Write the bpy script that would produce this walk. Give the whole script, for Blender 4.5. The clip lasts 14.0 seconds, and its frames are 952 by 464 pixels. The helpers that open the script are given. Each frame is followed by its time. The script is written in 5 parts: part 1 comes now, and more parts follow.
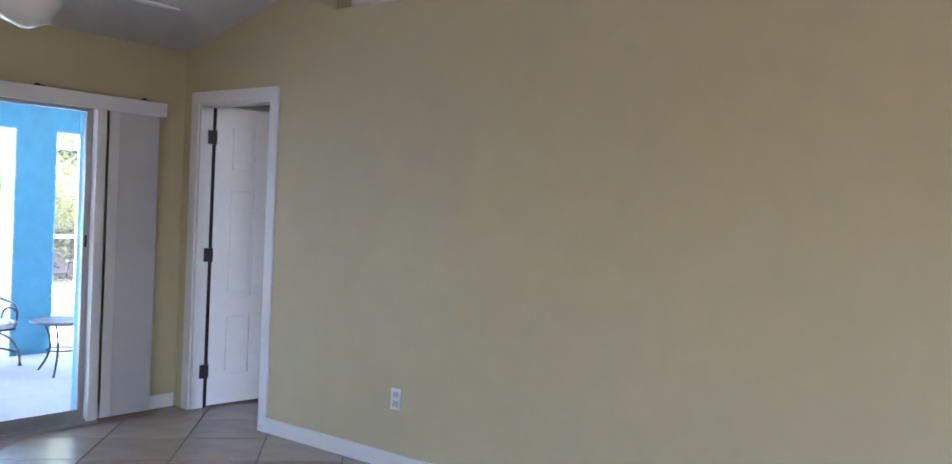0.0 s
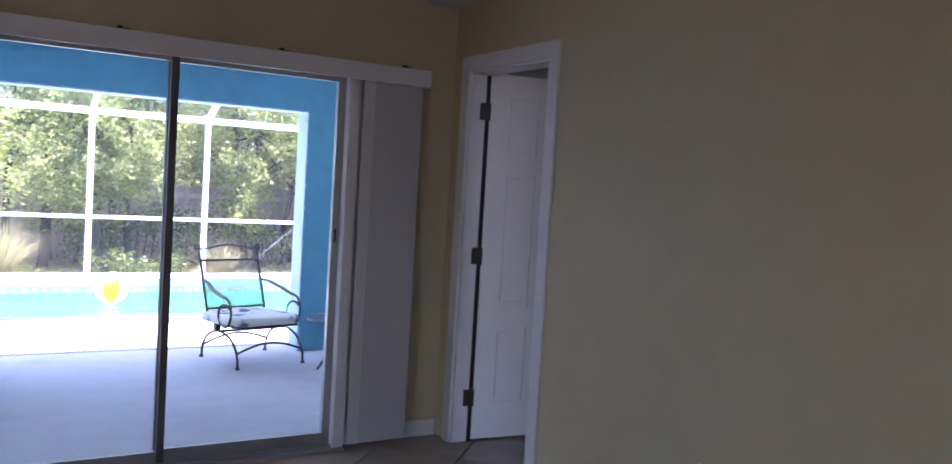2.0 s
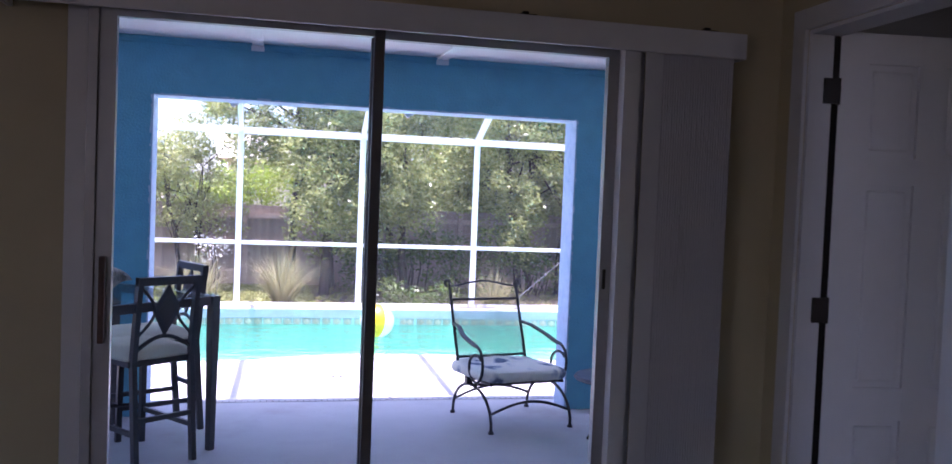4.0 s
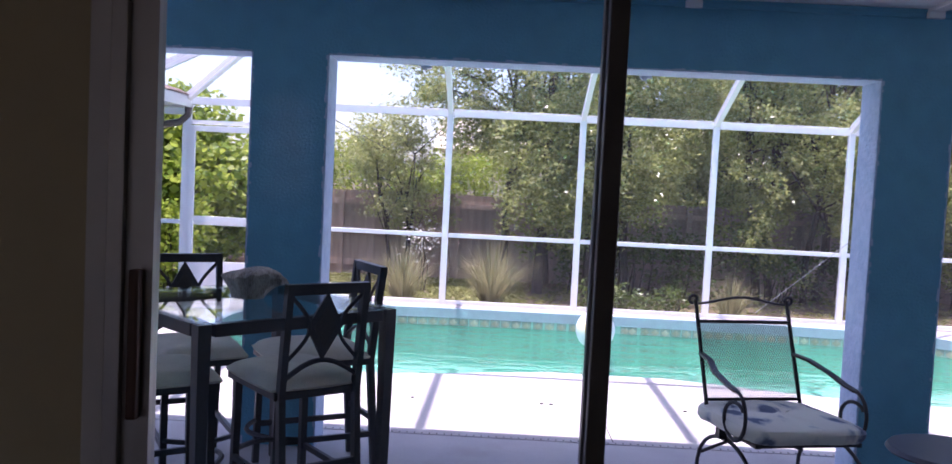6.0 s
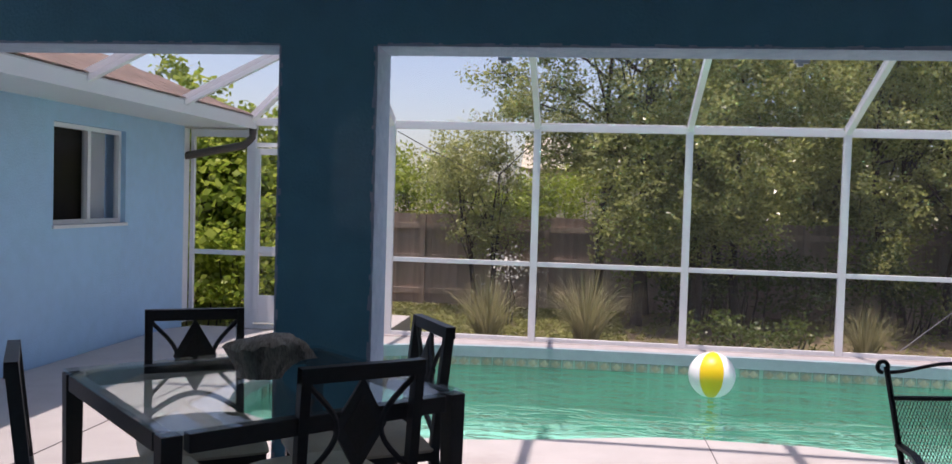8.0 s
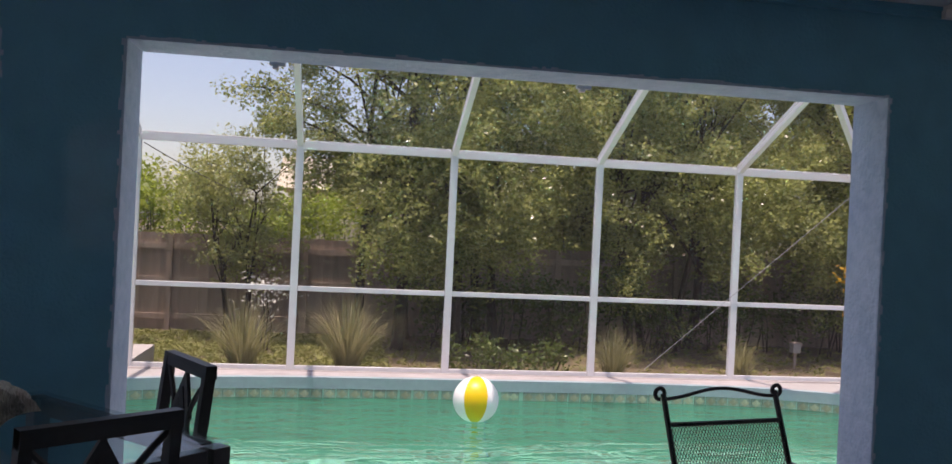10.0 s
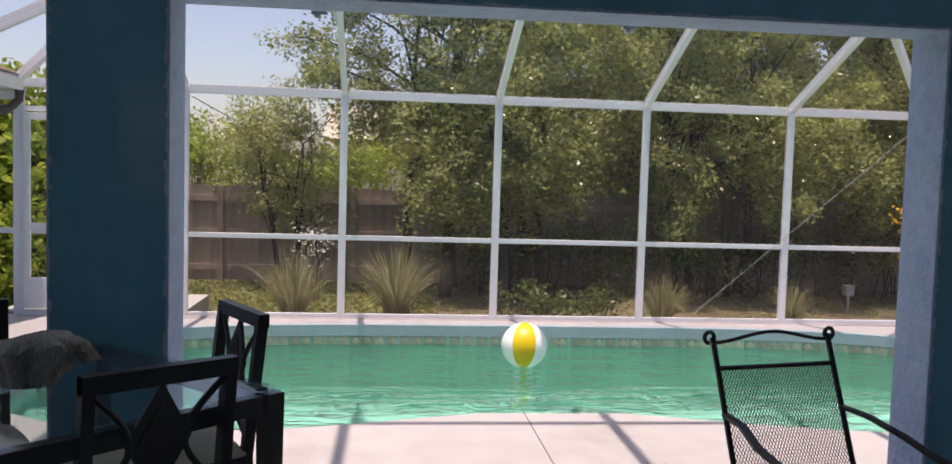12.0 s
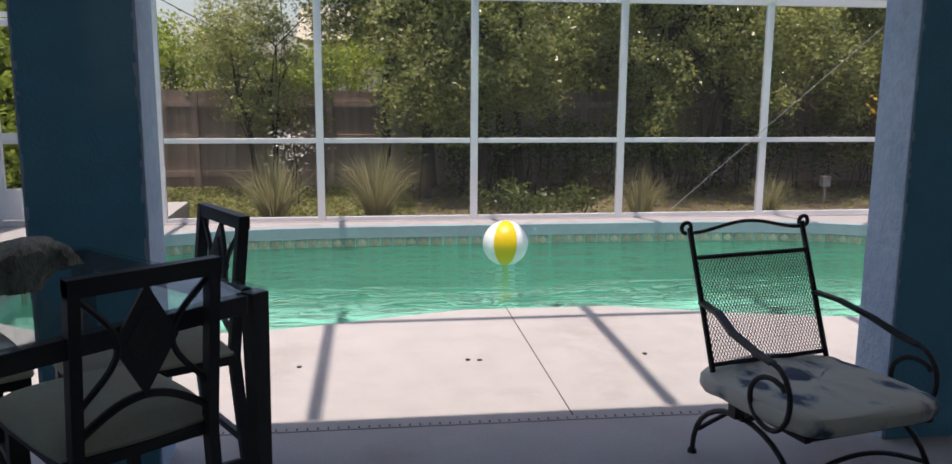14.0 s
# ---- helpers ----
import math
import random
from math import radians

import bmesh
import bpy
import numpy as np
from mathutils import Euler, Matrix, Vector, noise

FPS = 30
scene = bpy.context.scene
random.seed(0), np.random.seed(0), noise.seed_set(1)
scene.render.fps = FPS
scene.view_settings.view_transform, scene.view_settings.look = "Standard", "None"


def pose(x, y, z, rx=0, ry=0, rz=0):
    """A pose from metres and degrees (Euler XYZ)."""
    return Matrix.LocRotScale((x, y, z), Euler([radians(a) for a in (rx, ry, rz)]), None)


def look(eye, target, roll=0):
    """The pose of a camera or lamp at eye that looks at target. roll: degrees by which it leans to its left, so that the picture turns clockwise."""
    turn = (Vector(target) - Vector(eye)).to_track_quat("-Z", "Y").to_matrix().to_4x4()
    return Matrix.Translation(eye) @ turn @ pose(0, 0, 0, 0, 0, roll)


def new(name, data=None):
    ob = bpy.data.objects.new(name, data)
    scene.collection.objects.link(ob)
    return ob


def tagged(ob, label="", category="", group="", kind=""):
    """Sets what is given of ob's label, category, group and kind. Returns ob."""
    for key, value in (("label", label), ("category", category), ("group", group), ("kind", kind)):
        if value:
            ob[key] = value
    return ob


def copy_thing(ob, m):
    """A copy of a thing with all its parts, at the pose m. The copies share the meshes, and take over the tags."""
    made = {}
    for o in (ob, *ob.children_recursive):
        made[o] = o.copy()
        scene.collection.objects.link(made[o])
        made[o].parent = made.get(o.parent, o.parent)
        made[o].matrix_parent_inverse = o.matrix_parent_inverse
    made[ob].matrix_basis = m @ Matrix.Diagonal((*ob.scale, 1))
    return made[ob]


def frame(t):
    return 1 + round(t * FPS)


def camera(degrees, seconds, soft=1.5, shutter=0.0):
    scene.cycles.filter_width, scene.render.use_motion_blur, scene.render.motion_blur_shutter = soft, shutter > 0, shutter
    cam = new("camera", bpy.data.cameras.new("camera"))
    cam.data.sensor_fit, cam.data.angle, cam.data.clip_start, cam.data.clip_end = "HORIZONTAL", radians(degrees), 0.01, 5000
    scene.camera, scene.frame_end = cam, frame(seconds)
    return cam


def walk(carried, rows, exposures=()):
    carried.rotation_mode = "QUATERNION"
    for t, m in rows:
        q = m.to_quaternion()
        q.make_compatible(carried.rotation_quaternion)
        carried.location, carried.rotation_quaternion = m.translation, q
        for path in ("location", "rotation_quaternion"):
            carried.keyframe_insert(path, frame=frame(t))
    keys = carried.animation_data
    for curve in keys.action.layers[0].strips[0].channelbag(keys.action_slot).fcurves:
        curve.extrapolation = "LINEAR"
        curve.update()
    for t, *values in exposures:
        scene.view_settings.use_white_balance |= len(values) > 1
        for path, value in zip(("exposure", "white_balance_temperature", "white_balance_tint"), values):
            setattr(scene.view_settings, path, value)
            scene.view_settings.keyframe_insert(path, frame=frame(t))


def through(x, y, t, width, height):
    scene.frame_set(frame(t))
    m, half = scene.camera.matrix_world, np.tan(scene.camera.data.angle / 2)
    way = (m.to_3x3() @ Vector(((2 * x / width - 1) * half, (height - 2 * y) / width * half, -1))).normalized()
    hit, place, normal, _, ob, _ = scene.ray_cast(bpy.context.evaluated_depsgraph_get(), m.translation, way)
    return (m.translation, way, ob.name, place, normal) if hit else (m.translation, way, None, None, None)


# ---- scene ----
cam = camera(57.6, 14.0, soft=1.5, shutter=0.2)
PATH = [
    (0, (-0.059, 0.363, 1.439), (-1.27, 1.954, 1.393), 2.6),
    (0.5, (-0.233, 0.629, 1.492), (-1.564, 2.121, 1.437), 3.0),
    (1, (-0.443, 0.964, 1.476), (-1.881, 2.353, 1.406), 4.4),
    (1.5, (-0.657, 1.212, 1.471), (-2.21, 2.469, 1.388), 3.7),
    (2, (-0.964, 1.406, 1.439), (-2.666, 2.451, 1.339), 3.4),
    (2.5, (-1.274, 1.606, 1.422), (-3.057, 2.504, 1.298), 2.7),
    (3, (-1.548, 1.813, 1.439), (-3.401, 2.554, 1.305), 2.5),
    (3.5, (-1.923, 1.846, 1.443), (-3.835, 2.413, 1.286), 2.3),
    (4, (-2.241, 1.969, 1.422), (-4.188, 2.422, 1.346), 2.3),
    (6.3, (-3.779, 2.124, 1.381), (-5.774, 2.058, 1.259), 2.7),
    (6.5, (-3.914, 2.149, 1.38), (-5.909, 2.077, 1.259), 2.6),
    (7, (-4.22, 2.118, 1.383), (-6.214, 2.028, 1.263), 2.6),
    (7.5, (-4.498, 2.021, 1.397), (-6.49, 1.886, 1.287), 2.4),
    (8, (-4.694, 2.022, 1.409), (-6.678, 1.777, 1.334), 1.7),
    (8.5, (-4.844, 1.945, 1.405), (-6.841, 1.893, 1.331), 2.0),
    (8.7, (-4.882, 1.925, 1.403), (-6.875, 2.077, 1.318), 2.1),
    (10.8, (-4.978, 1.939, 1.41), (-6.952, 2.261, 1.412), 2.8),
    (11, (-4.980, 1.934, 1.41), (-6.964, 2.187, 1.38), 2.8),
    (11.5, (-4.975, 1.936, 1.409), (-6.962, 2.142, 1.305), 2.5),
    (12, (-4.976, 1.937, 1.404), (-6.96, 2.148, 1.276), 1.7),
    (12.5, (-4.979, 1.942, 1.377), (-6.941, 2.161, 1.06), 0.5),
    (13, (-4.971, 1.945, 1.379), (-6.925, 2.177, 1.022), 0.6),
    (13.5, (-4.961, 1.947, 1.387), (-6.914, 2.192, 1.032), 0.6),
    (14, (-4.965, 1.942, 1.389), (-6.917, 2.198, 1.036), 0.4),
]
EXPOSURES = [(0.0, 4.72, 5850, 23), (0.8, 4.58, 5850, 24), (1.6, 3.95, 5850, 29), (2.2, 3.25, 5800, 36), (3.0, 2.97, 5800, 41), (3.5, 2.48, 5800, 41), (4.0, 2.42, 5750, 41), (5.2, 1.8, 5950, 40),
             (6.5, 1.3, 6350, 39), (8.0, 0.6, 7150, 29), (11.0, 0.65, 7650, 31), (14.0, 0.45, 7250, 22)]
walk(cam, [(t, look(eye, target, roll)) for t, eye, target, roll in PATH], EXPOSURES)

# ---- light ----
SUN_FALL = Vector((-0.075, 0.085, -1.0)).normalized()      # a sun almost overhead
world = bpy.data.worlds.new("sky")
scene.world = world
world.use_nodes = True
wn = world.node_tree.nodes
sky = wn.new("ShaderNodeTexSky")
sky.sky_type = "NISHITA"
sky.sun_disc = False
sky.sun_elevation = radians(78)
sky.sun_rotation = radians(142)
sky.air_density, sky.dust_density, sky.ozone_density = 1.0, 1.8, 2.0
wn["Background"].inputs["Strength"].default_value = 0.15
world.node_tree.links.new(sky.outputs[0], wn["Background"].inputs["Color"])
sun = new("sun", bpy.data.lights.new("sun", "SUN"))
sun.data.energy, sun.data.angle, sun.data.color = 3.7, radians(0.8), (1.0, 0.95, 0.87)
sun.matrix_world = look((0, 0, 30), Vector((0, 0, 30)) + SUN_FALL)


def opening_lamp(name, at, size_y, size_z, towards, watts):
    """Area lamp in an opening: sky at the arched window, fill at the south."""
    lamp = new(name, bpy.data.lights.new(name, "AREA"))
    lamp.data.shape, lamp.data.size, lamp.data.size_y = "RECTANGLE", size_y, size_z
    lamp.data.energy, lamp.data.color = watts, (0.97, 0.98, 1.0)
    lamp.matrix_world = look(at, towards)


# Fill lamp added at the unseen south opening to brighten the north wall.
opening_lamp("south_fill_light", (1.5, -3.3, 1.12), 2.0, 2.0, (1.5, 0, 1.1), 0.92)


opening_lamp("arched_window_light", (4.52, -0.61, 1.67), 0.7, 1.38, (0, -0.61, 1.62), 1.15)


# ---- materials ----
def mat(name, color, rough=0.6, metal=0.0, grain=0.0, scale=8.0, bump=0.0, bump_scale=None, second=None, random_value=0.0, spec=0.5, coords="Object", stretch=(1, 1, 1), stain=None):
    """A procedural surface: a colour broken by large and fine noise, with fine relief."""
    m = bpy.data.materials.new(name)
    m.use_nodes = True
    n, l = m.node_tree.nodes, m.node_tree.links
    b = n["Principled BSDF"]
    b.inputs["Base Color"].default_value = (*color, 1)
    b.inputs["Roughness"].default_value = rough
    b.inputs["Metallic"].default_value = metal
    b.inputs["Specular IOR Level"].default_value = spec
    tc = n.new("ShaderNodeTexCoord")
    mp = n.new("ShaderNodeMapping")
    mp.inputs["Scale"].default_value = stretch
    l.new(tc.outputs[coords], mp.inputs[0])
    out = None
    if grain:
        big, fine = n.new("ShaderNodeTexNoise"), n.new("ShaderNodeTexNoise")
        big.inputs["Scale"].default_value, big.inputs["Detail"].default_value = scale * 0.18, 4
        fine.inputs["Scale"].default_value, fine.inputs["Detail"].default_value = scale * 2.2, 6
        l.new(mp.outputs[0], big.inputs["Vector"])
        l.new(mp.outputs[0], fine.inputs["Vector"])
        add = n.new("ShaderNodeMath")
        add.operation = "ADD"
        l.new(big.outputs[0], add.inputs[0])
        l.new(fine.outputs[0], add.inputs[1])
        rng = n.new("ShaderNodeMapRange")
        rng.inputs[1].default_value, rng.inputs[2].default_value = 0.7, 1.3
        l.new(add.outputs[0], rng.inputs[0])
        mix = n.new("ShaderNodeMix")
        mix.data_type = "RGBA"
        lo = second or tuple(c * (1 - grain) for c in color)
        mix.inputs[6].default_value = (*lo, 1)
        mix.inputs[7].default_value = (*[min(1, c * (1 + (0 if second else grain * 0.6))) for c in color], 1)
        l.new(rng.outputs[0], mix.inputs[0])
        out = mix.outputs[2]
        rr = n.new("ShaderNodeMapRange")
        rr.inputs[3].default_value, rr.inputs[4].default_value = max(0.02, rough - 0.08), min(1, rough + 0.08)
        l.new(fine.outputs[0], rr.inputs[0])
        l.new(rr.outputs[0], b.inputs["Roughness"])
    if stain:
        spots, ramp, mx = n.new("ShaderNodeTexNoise"), n.new("ShaderNodeMapRange"), n.new("ShaderNodeMix")
        spots.inputs["Scale"].default_value, spots.inputs["Detail"].default_value, spots.inputs["Roughness"].default_value = 1.1, 9, 0.68
        l.new(mp.outputs[0], spots.inputs["Vector"])
        ramp.inputs[1].default_value, ramp.inputs[2].default_value, ramp.inputs[4].default_value = 0.56, 0.74, 0.75
        l.new(spots.outputs[0], ramp.inputs[0])
        mx.data_type = "RGBA"
        mx.inputs[7].default_value = (*stain, 1)
        l.new(ramp.outputs[0], mx.inputs[0])
        l.new(out, mx.inputs[6])
        out = mx.outputs[2]
    if random_value:
        info = n.new("ShaderNodeObjectInfo")
        geo = n.new("ShaderNodeNewGeometry")
        s = n.new("ShaderNodeMath")
        s.operation = "ADD"
        l.new(info.outputs["Random"], s.inputs[0])
        l.new(geo.outputs["Random Per Island"], s.inputs[1])
        fr = n.new("ShaderNodeMath")
        fr.operation = "FRACT"
        l.new(s.outputs[0], fr.inputs[0])
        rg = n.new("ShaderNodeMapRange")
        rg.inputs[3].default_value, rg.inputs[4].default_value = 1 - random_value, 1 + random_value
        l.new(fr.outputs[0], rg.inputs[0])
        hsv = n.new("ShaderNodeHueSaturation")
        hsv.inputs["Color"].default_value = (*color, 1)
        if out:
            l.new(out, hsv.inputs["Color"])
        l.new(rg.outputs[0], hsv.inputs["Value"])
        out = hsv.outputs[0]
    if out:
        l.new(out, b.inputs["Base Color"])
    if bump:
        nz = n.new("ShaderNodeTexNoise")
        nz.inputs["Scale"].default_value, nz.inputs["Detail"].default_value = bump_scale or scale * 6, 5
        l.new(mp.outputs[0], nz.inputs["Vector"])
        bp = n.new("ShaderNodeBump")
        bp.inputs["Strength"].default_value, bp.inputs["Distance"].default_value = bump, 0.01
        l.new(nz.outputs[0], bp.inputs["Height"])
        l.new(bp.outputs[0], b.inputs["Normal"])
    return m


def clear(name, tint, gloss_rough=0.0, ior=1.45, wave=0.0, wave_scale=6.0, bends=False):
    """A thin clear sheet: it lets light straight through, tinted, and mirrors by Fresnel."""
    m = bpy.data.materials.new(name)
    m.use_nodes = True
    n, l = m.node_tree.nodes, m.node_tree.links
    n.remove(n["Principled BSDF"])
    tr = n.new("ShaderNodeBsdfRefraction" if bends else "ShaderNodeBsdfTransparent")
    if bends:
        tr.inputs["IOR"].default_value, tr.inputs["Roughness"].default_value = ior, 0.0
    gl, fr, mx = n.new("ShaderNodeBsdfGlossy"), n.new("ShaderNodeFresnel"), n.new("ShaderNodeMixShader")
    tr.inputs["Color"].default_value = (*tint, 1)
    gl.inputs["Roughness"].default_value = gloss_rough
    fr.inputs["IOR"].default_value = ior
    l.new(fr.outputs[0], mx.inputs[0])
    l.new(tr.outputs[0], mx.inputs[1])
    l.new(gl.outputs[0], mx.inputs[2])
    l.new(mx.outputs[0], n["Material Output"].inputs["Surface"])
    if wave:
        tc, a, bp = n.new("ShaderNodeTexCoord"), n.new("ShaderNodeTexNoise"), n.new("ShaderNodeBump")
        a.inputs["Scale"].default_value, a.inputs["Detail"].default_value, a.inputs["Distortion"].default_value = wave_scale, 3, 0.6
        mp = n.new("ShaderNodeMapping")
        mp.inputs["Scale"].default_value = (1.7, 0.6, 1.0)
        l.new(tc.outputs["Object"], mp.inputs[0])
        l.new(mp.outputs[0], a.inputs["Vector"])
        bp.inputs["Strength"].default_value, bp.inputs["Distance"].default_value = wave, 0.2
        l.new(a.outputs[0], bp.inputs["Height"])
        l.new(bp.outputs[0], gl.inputs["Normal"])
        l.new(bp.outputs[0], fr.inputs["Normal"])
        if bends:
            l.new(bp.outputs[0], tr.inputs["Normal"])
    return m


def mesh_screen(name, dark, cover):
    m = bpy.data.materials.new(name)
    m.use_nodes = True
    n, l = m.node_tree.nodes, m.node_tree.links
    b = n["Principled BSDF"]
    b.inputs["Base Color"].default_value, b.inputs["Roughness"].default_value = (*dark, 1), 0.7
    tr, mx = n.new("ShaderNodeBsdfTransparent"), n.new("ShaderNodeMixShader")
    mx.inputs[0].default_value = cover
    l.new(tr.outputs[0], mx.inputs[1])
    l.new(b.outputs[0], mx.inputs[2])
    l.new(mx.outputs[0], n["Material Output"].inputs["Surface"])
    return m


def leaf_mat(name, color, second, through=0.35, rough=0.4):
    """Leaves: each island its own shade between two greens, some light passing through."""
    m = bpy.data.materials.new(name)
    m.use_nodes = True
    n, l = m.node_tree.nodes, m.node_tree.links
    b = n["Principled BSDF"]
    b.inputs["Roughness"].default_value = rough
    geo, mix = n.new("ShaderNodeNewGeometry"), n.new("ShaderNodeMix")
    mix.data_type = "RGBA"
    mix.inputs[6].default_value, mix.inputs[7].default_value = (*color, 1), (*second, 1)
    l.new(geo.outputs["Random Per Island"], mix.inputs[0])
    l.new(mix.outputs[2], b.inputs["Base Color"])
    tl, mx = n.new("ShaderNodeBsdfTranslucent"), n.new("ShaderNodeMixShader")
    l.new(mix.outputs[2], tl.inputs["Color"])
    mx.inputs[0].default_value = through
    l.new(b.outputs[0], mx.inputs[1])
    l.new(tl.outputs[0], mx.inputs[2])
    l.new(mx.outputs[0], n["Material Output"].inputs["Surface"])
    return m


CREAM = mat("cream_wall_paint", (0.555, 0.49, 0.305), 0.55, grain=0.05, scale=3, bump=0.05, bump_scale=160)
WHITE = mat("white_paint", (0.72, 0.73, 0.74), 0.45, grain=0.04, scale=5, bump=0.05, bump_scale=90)
TRIM = mat("white_trim_paint", (0.75, 0.76, 0.77), 0.35, grain=0.03, scale=6)
CEIL = mat("ceiling_texture_paint", (0.62, 0.62, 0.62), 0.8, grain=0.06, scale=6, bump=0.5, bump_scale=60)
BLUE = mat("blue_stucco", (0.115, 0.385, 0.54), 0.75, grain=0.12, scale=4, bump=0.5, bump_scale=70)
PALE_BLUE = mat("pale_blue_stucco", (0.36, 0.58, 0.78), 0.8, grain=0.07, scale=4, bump=0.45, bump_scale=60)
REVEAL = mat("worn_pale_blue_stucco", (0.50, 0.62, 0.76), 0.85, grain=0.3, scale=9, bump=0.9, bump_scale=45, second=(0.33, 0.46, 0.62))
ALU = mat("grey_aluminium", (0.40, 0.40, 0.40), 0.4, metal=0.5, grain=0.08, scale=8)
# Darker copy of ALU: the meeting stiles' backlit shade is in the colour.
BACKLIT_ALU = mat("backlit_aluminium", (0.13, 0.127, 0.125), 0.42, metal=0.3, grain=0.1, scale=10)
CAGE = mat("white_powder_coat", (0.80, 0.81, 0.82), 0.4, grain=0.04, scale=6)
DECK = mat("painted_concrete_deck", (0.435, 0.42, 0.41), 0.8, grain=0.10, scale=2.4, bump=0.35, bump_scale=120, stain=(0.33, 0.295, 0.27))
COPING = mat("pool_coping", (0.33, 0.43, 0.47), 0.6, grain=0.1, scale=6, bump=0.2)
PLASTER = mat("aqua_pool_plaster", (0.28, 0.55, 0.46), 0.6, grain=0.08, scale=3)
PALE_PLASTER = mat("pale_pool_plaster", (0.42, 0.53, 0.48), 0.6, grain=0.10, scale=4)
# Greyer copy of DECK: the shade beside the screen wall is in its colour.
SHADED_DECK = mat("shaded_grey_deck", (0.46, 0.43, 0.43), 0.85, grain=0.25, scale=3, bump=0.35, bump_scale=110, stain=(0.28, 0.25, 0.26))
TILE_A = mat("green_pool_tile", (0.30, 0.38, 0.32), 0.25, grain=0.25, scale=20, random_value=0.15)
TILE_B = mat("tan_pool_tile", (0.37, 0.37, 0.27), 0.25, grain=0.2, scale=20, random_value=0.2)
GLASS = clear("window_glass", (0.86, 0.88, 0.90), 0.0, 1.16)
WATER = clear("pool_water", (0.42, 0.84, 0.78), 0.015, 1.33, 0.55, 3.0, bends=True)
SCREEN = mesh_screen("insect_screen", (0.22, 0.21, 0.20), 0.12)
# Lighter, denser copy of SCREEN with the sunlit haze put into its colour.
ROOF_SCREEN = mesh_screen("sunlit_roof_screen", (0.38, 0.37, 0.36), 0.17)
TILE = mat("tan_floor_tile", (0.36, 0.28, 0.21), 0.22, grain=0.16, scale=3, bump=0.06, random_value=0.10)
GROUT = mat("dark_grout", (0.10, 0.08, 0.07), 0.9, grain=0.15, scale=20)
BLACK = mat("black_metal", (0.055, 0.053, 0.054), 0.42, grain=0.2, scale=30, spec=0.4)
BRONZE = mat("dark_bronze", (0.03, 0.025, 0.022), 0.4, metal=0.7)
BLIND = mat("blind_fabric", (0.60, 0.60, 0.63), 0.75, grain=0.05, scale=20, stretch=(1, 1, 0.2))
GRASS_SOIL = mat("leaf_litter_and_lawn", (0.19, 0.155, 0.085), 0.95, grain=0.5, scale=1.6, bump=0.9, bump_scale=30, second=(0.075, 0.052, 0.035))
FENCE = mat("weathered_wood", (0.42, 0.33, 0.27), 0.85, grain=0.35, scale=5, bump=0.35, bump_scale=40, random_value=0.14, stretch=(1, 1, 0.1))
# Even grey with the dimness of the room behind the door put in.
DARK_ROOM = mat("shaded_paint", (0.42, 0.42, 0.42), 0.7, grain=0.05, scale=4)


# ---- mesh helpers ----
def box(bm, x0, x1, y0, y1, z0, z1):
    vs = [bm.verts.new((x, y, z)) for z in (z0, z1) for x, y in ((x0, y0), (x1, y0), (x1, y1), (x0, y1))]
    for q in ((3, 2, 1, 0), (4, 5, 6, 7), (0, 1, 5, 4), (1, 2, 6, 5), (2, 3, 7, 6), (3, 0, 4, 7)):
        bm.faces.new([vs[i] for i in q])
    return bm


def boxes(*dims, bevel=0.0):
    bm = bmesh.new()
    for d in dims:
        box(bm, *d)
    if bevel:
        bmesh.ops.bevel(bm, geom=bm.edges[:], offset=bevel, segments=2, affect="EDGES", profile=0.6)
    return bm


def prism(bm, pts, a, b, axis):
    """A polygon pts in the plane across axis, drawn out from a to b."""
    def at(p, v):
        return {"x": (v, p[0], p[1]), "y": (p[0], v, p[1]), "z": (p[0], p[1], v)}[axis]
    lo, hi = [bm.verts.new(at(p, a)) for p in pts], [bm.verts.new(at(p, b)) for p in pts]
    bm.faces.new(lo), bm.faces.new(hi[::-1])
    for i in range(len(pts)):
        j = (i + 1) % len(pts)
        bm.faces.new((lo[j], lo[i], hi[i], hi[j]))
    bmesh.ops.recalc_face_normals(bm, faces=bm.faces[:])
    return bm


def bar(bm, a, b, w, h=None, up=(0, 0, 1)):
    """A square bar from a to b."""
    a, b = Vector(a), Vector(b)
    d = (b - a).normalized()
    u = Vector(up)
    if abs(d.dot(u)) > 0.99:
        u = Vector((0, 1, 0))
    s = d.cross(u).normalized()
    u = s.cross(d)
    h = h or w
    ring = [(s * w / 2 * i + u * h / 2 * j) for i, j in ((-1, -1), (1, -1), (1, 1), (-1, 1))]
    lo, hi = [bm.verts.new(a + r) for r in ring], [bm.verts.new(b + r) for r in ring]
    bm.faces.new(lo[::-1]), bm.faces.new(hi)
    for i in range(4):
        j = (i + 1) % 4
        bm.faces.new((lo[i], lo[j], hi[j], hi[i]))
    return bm


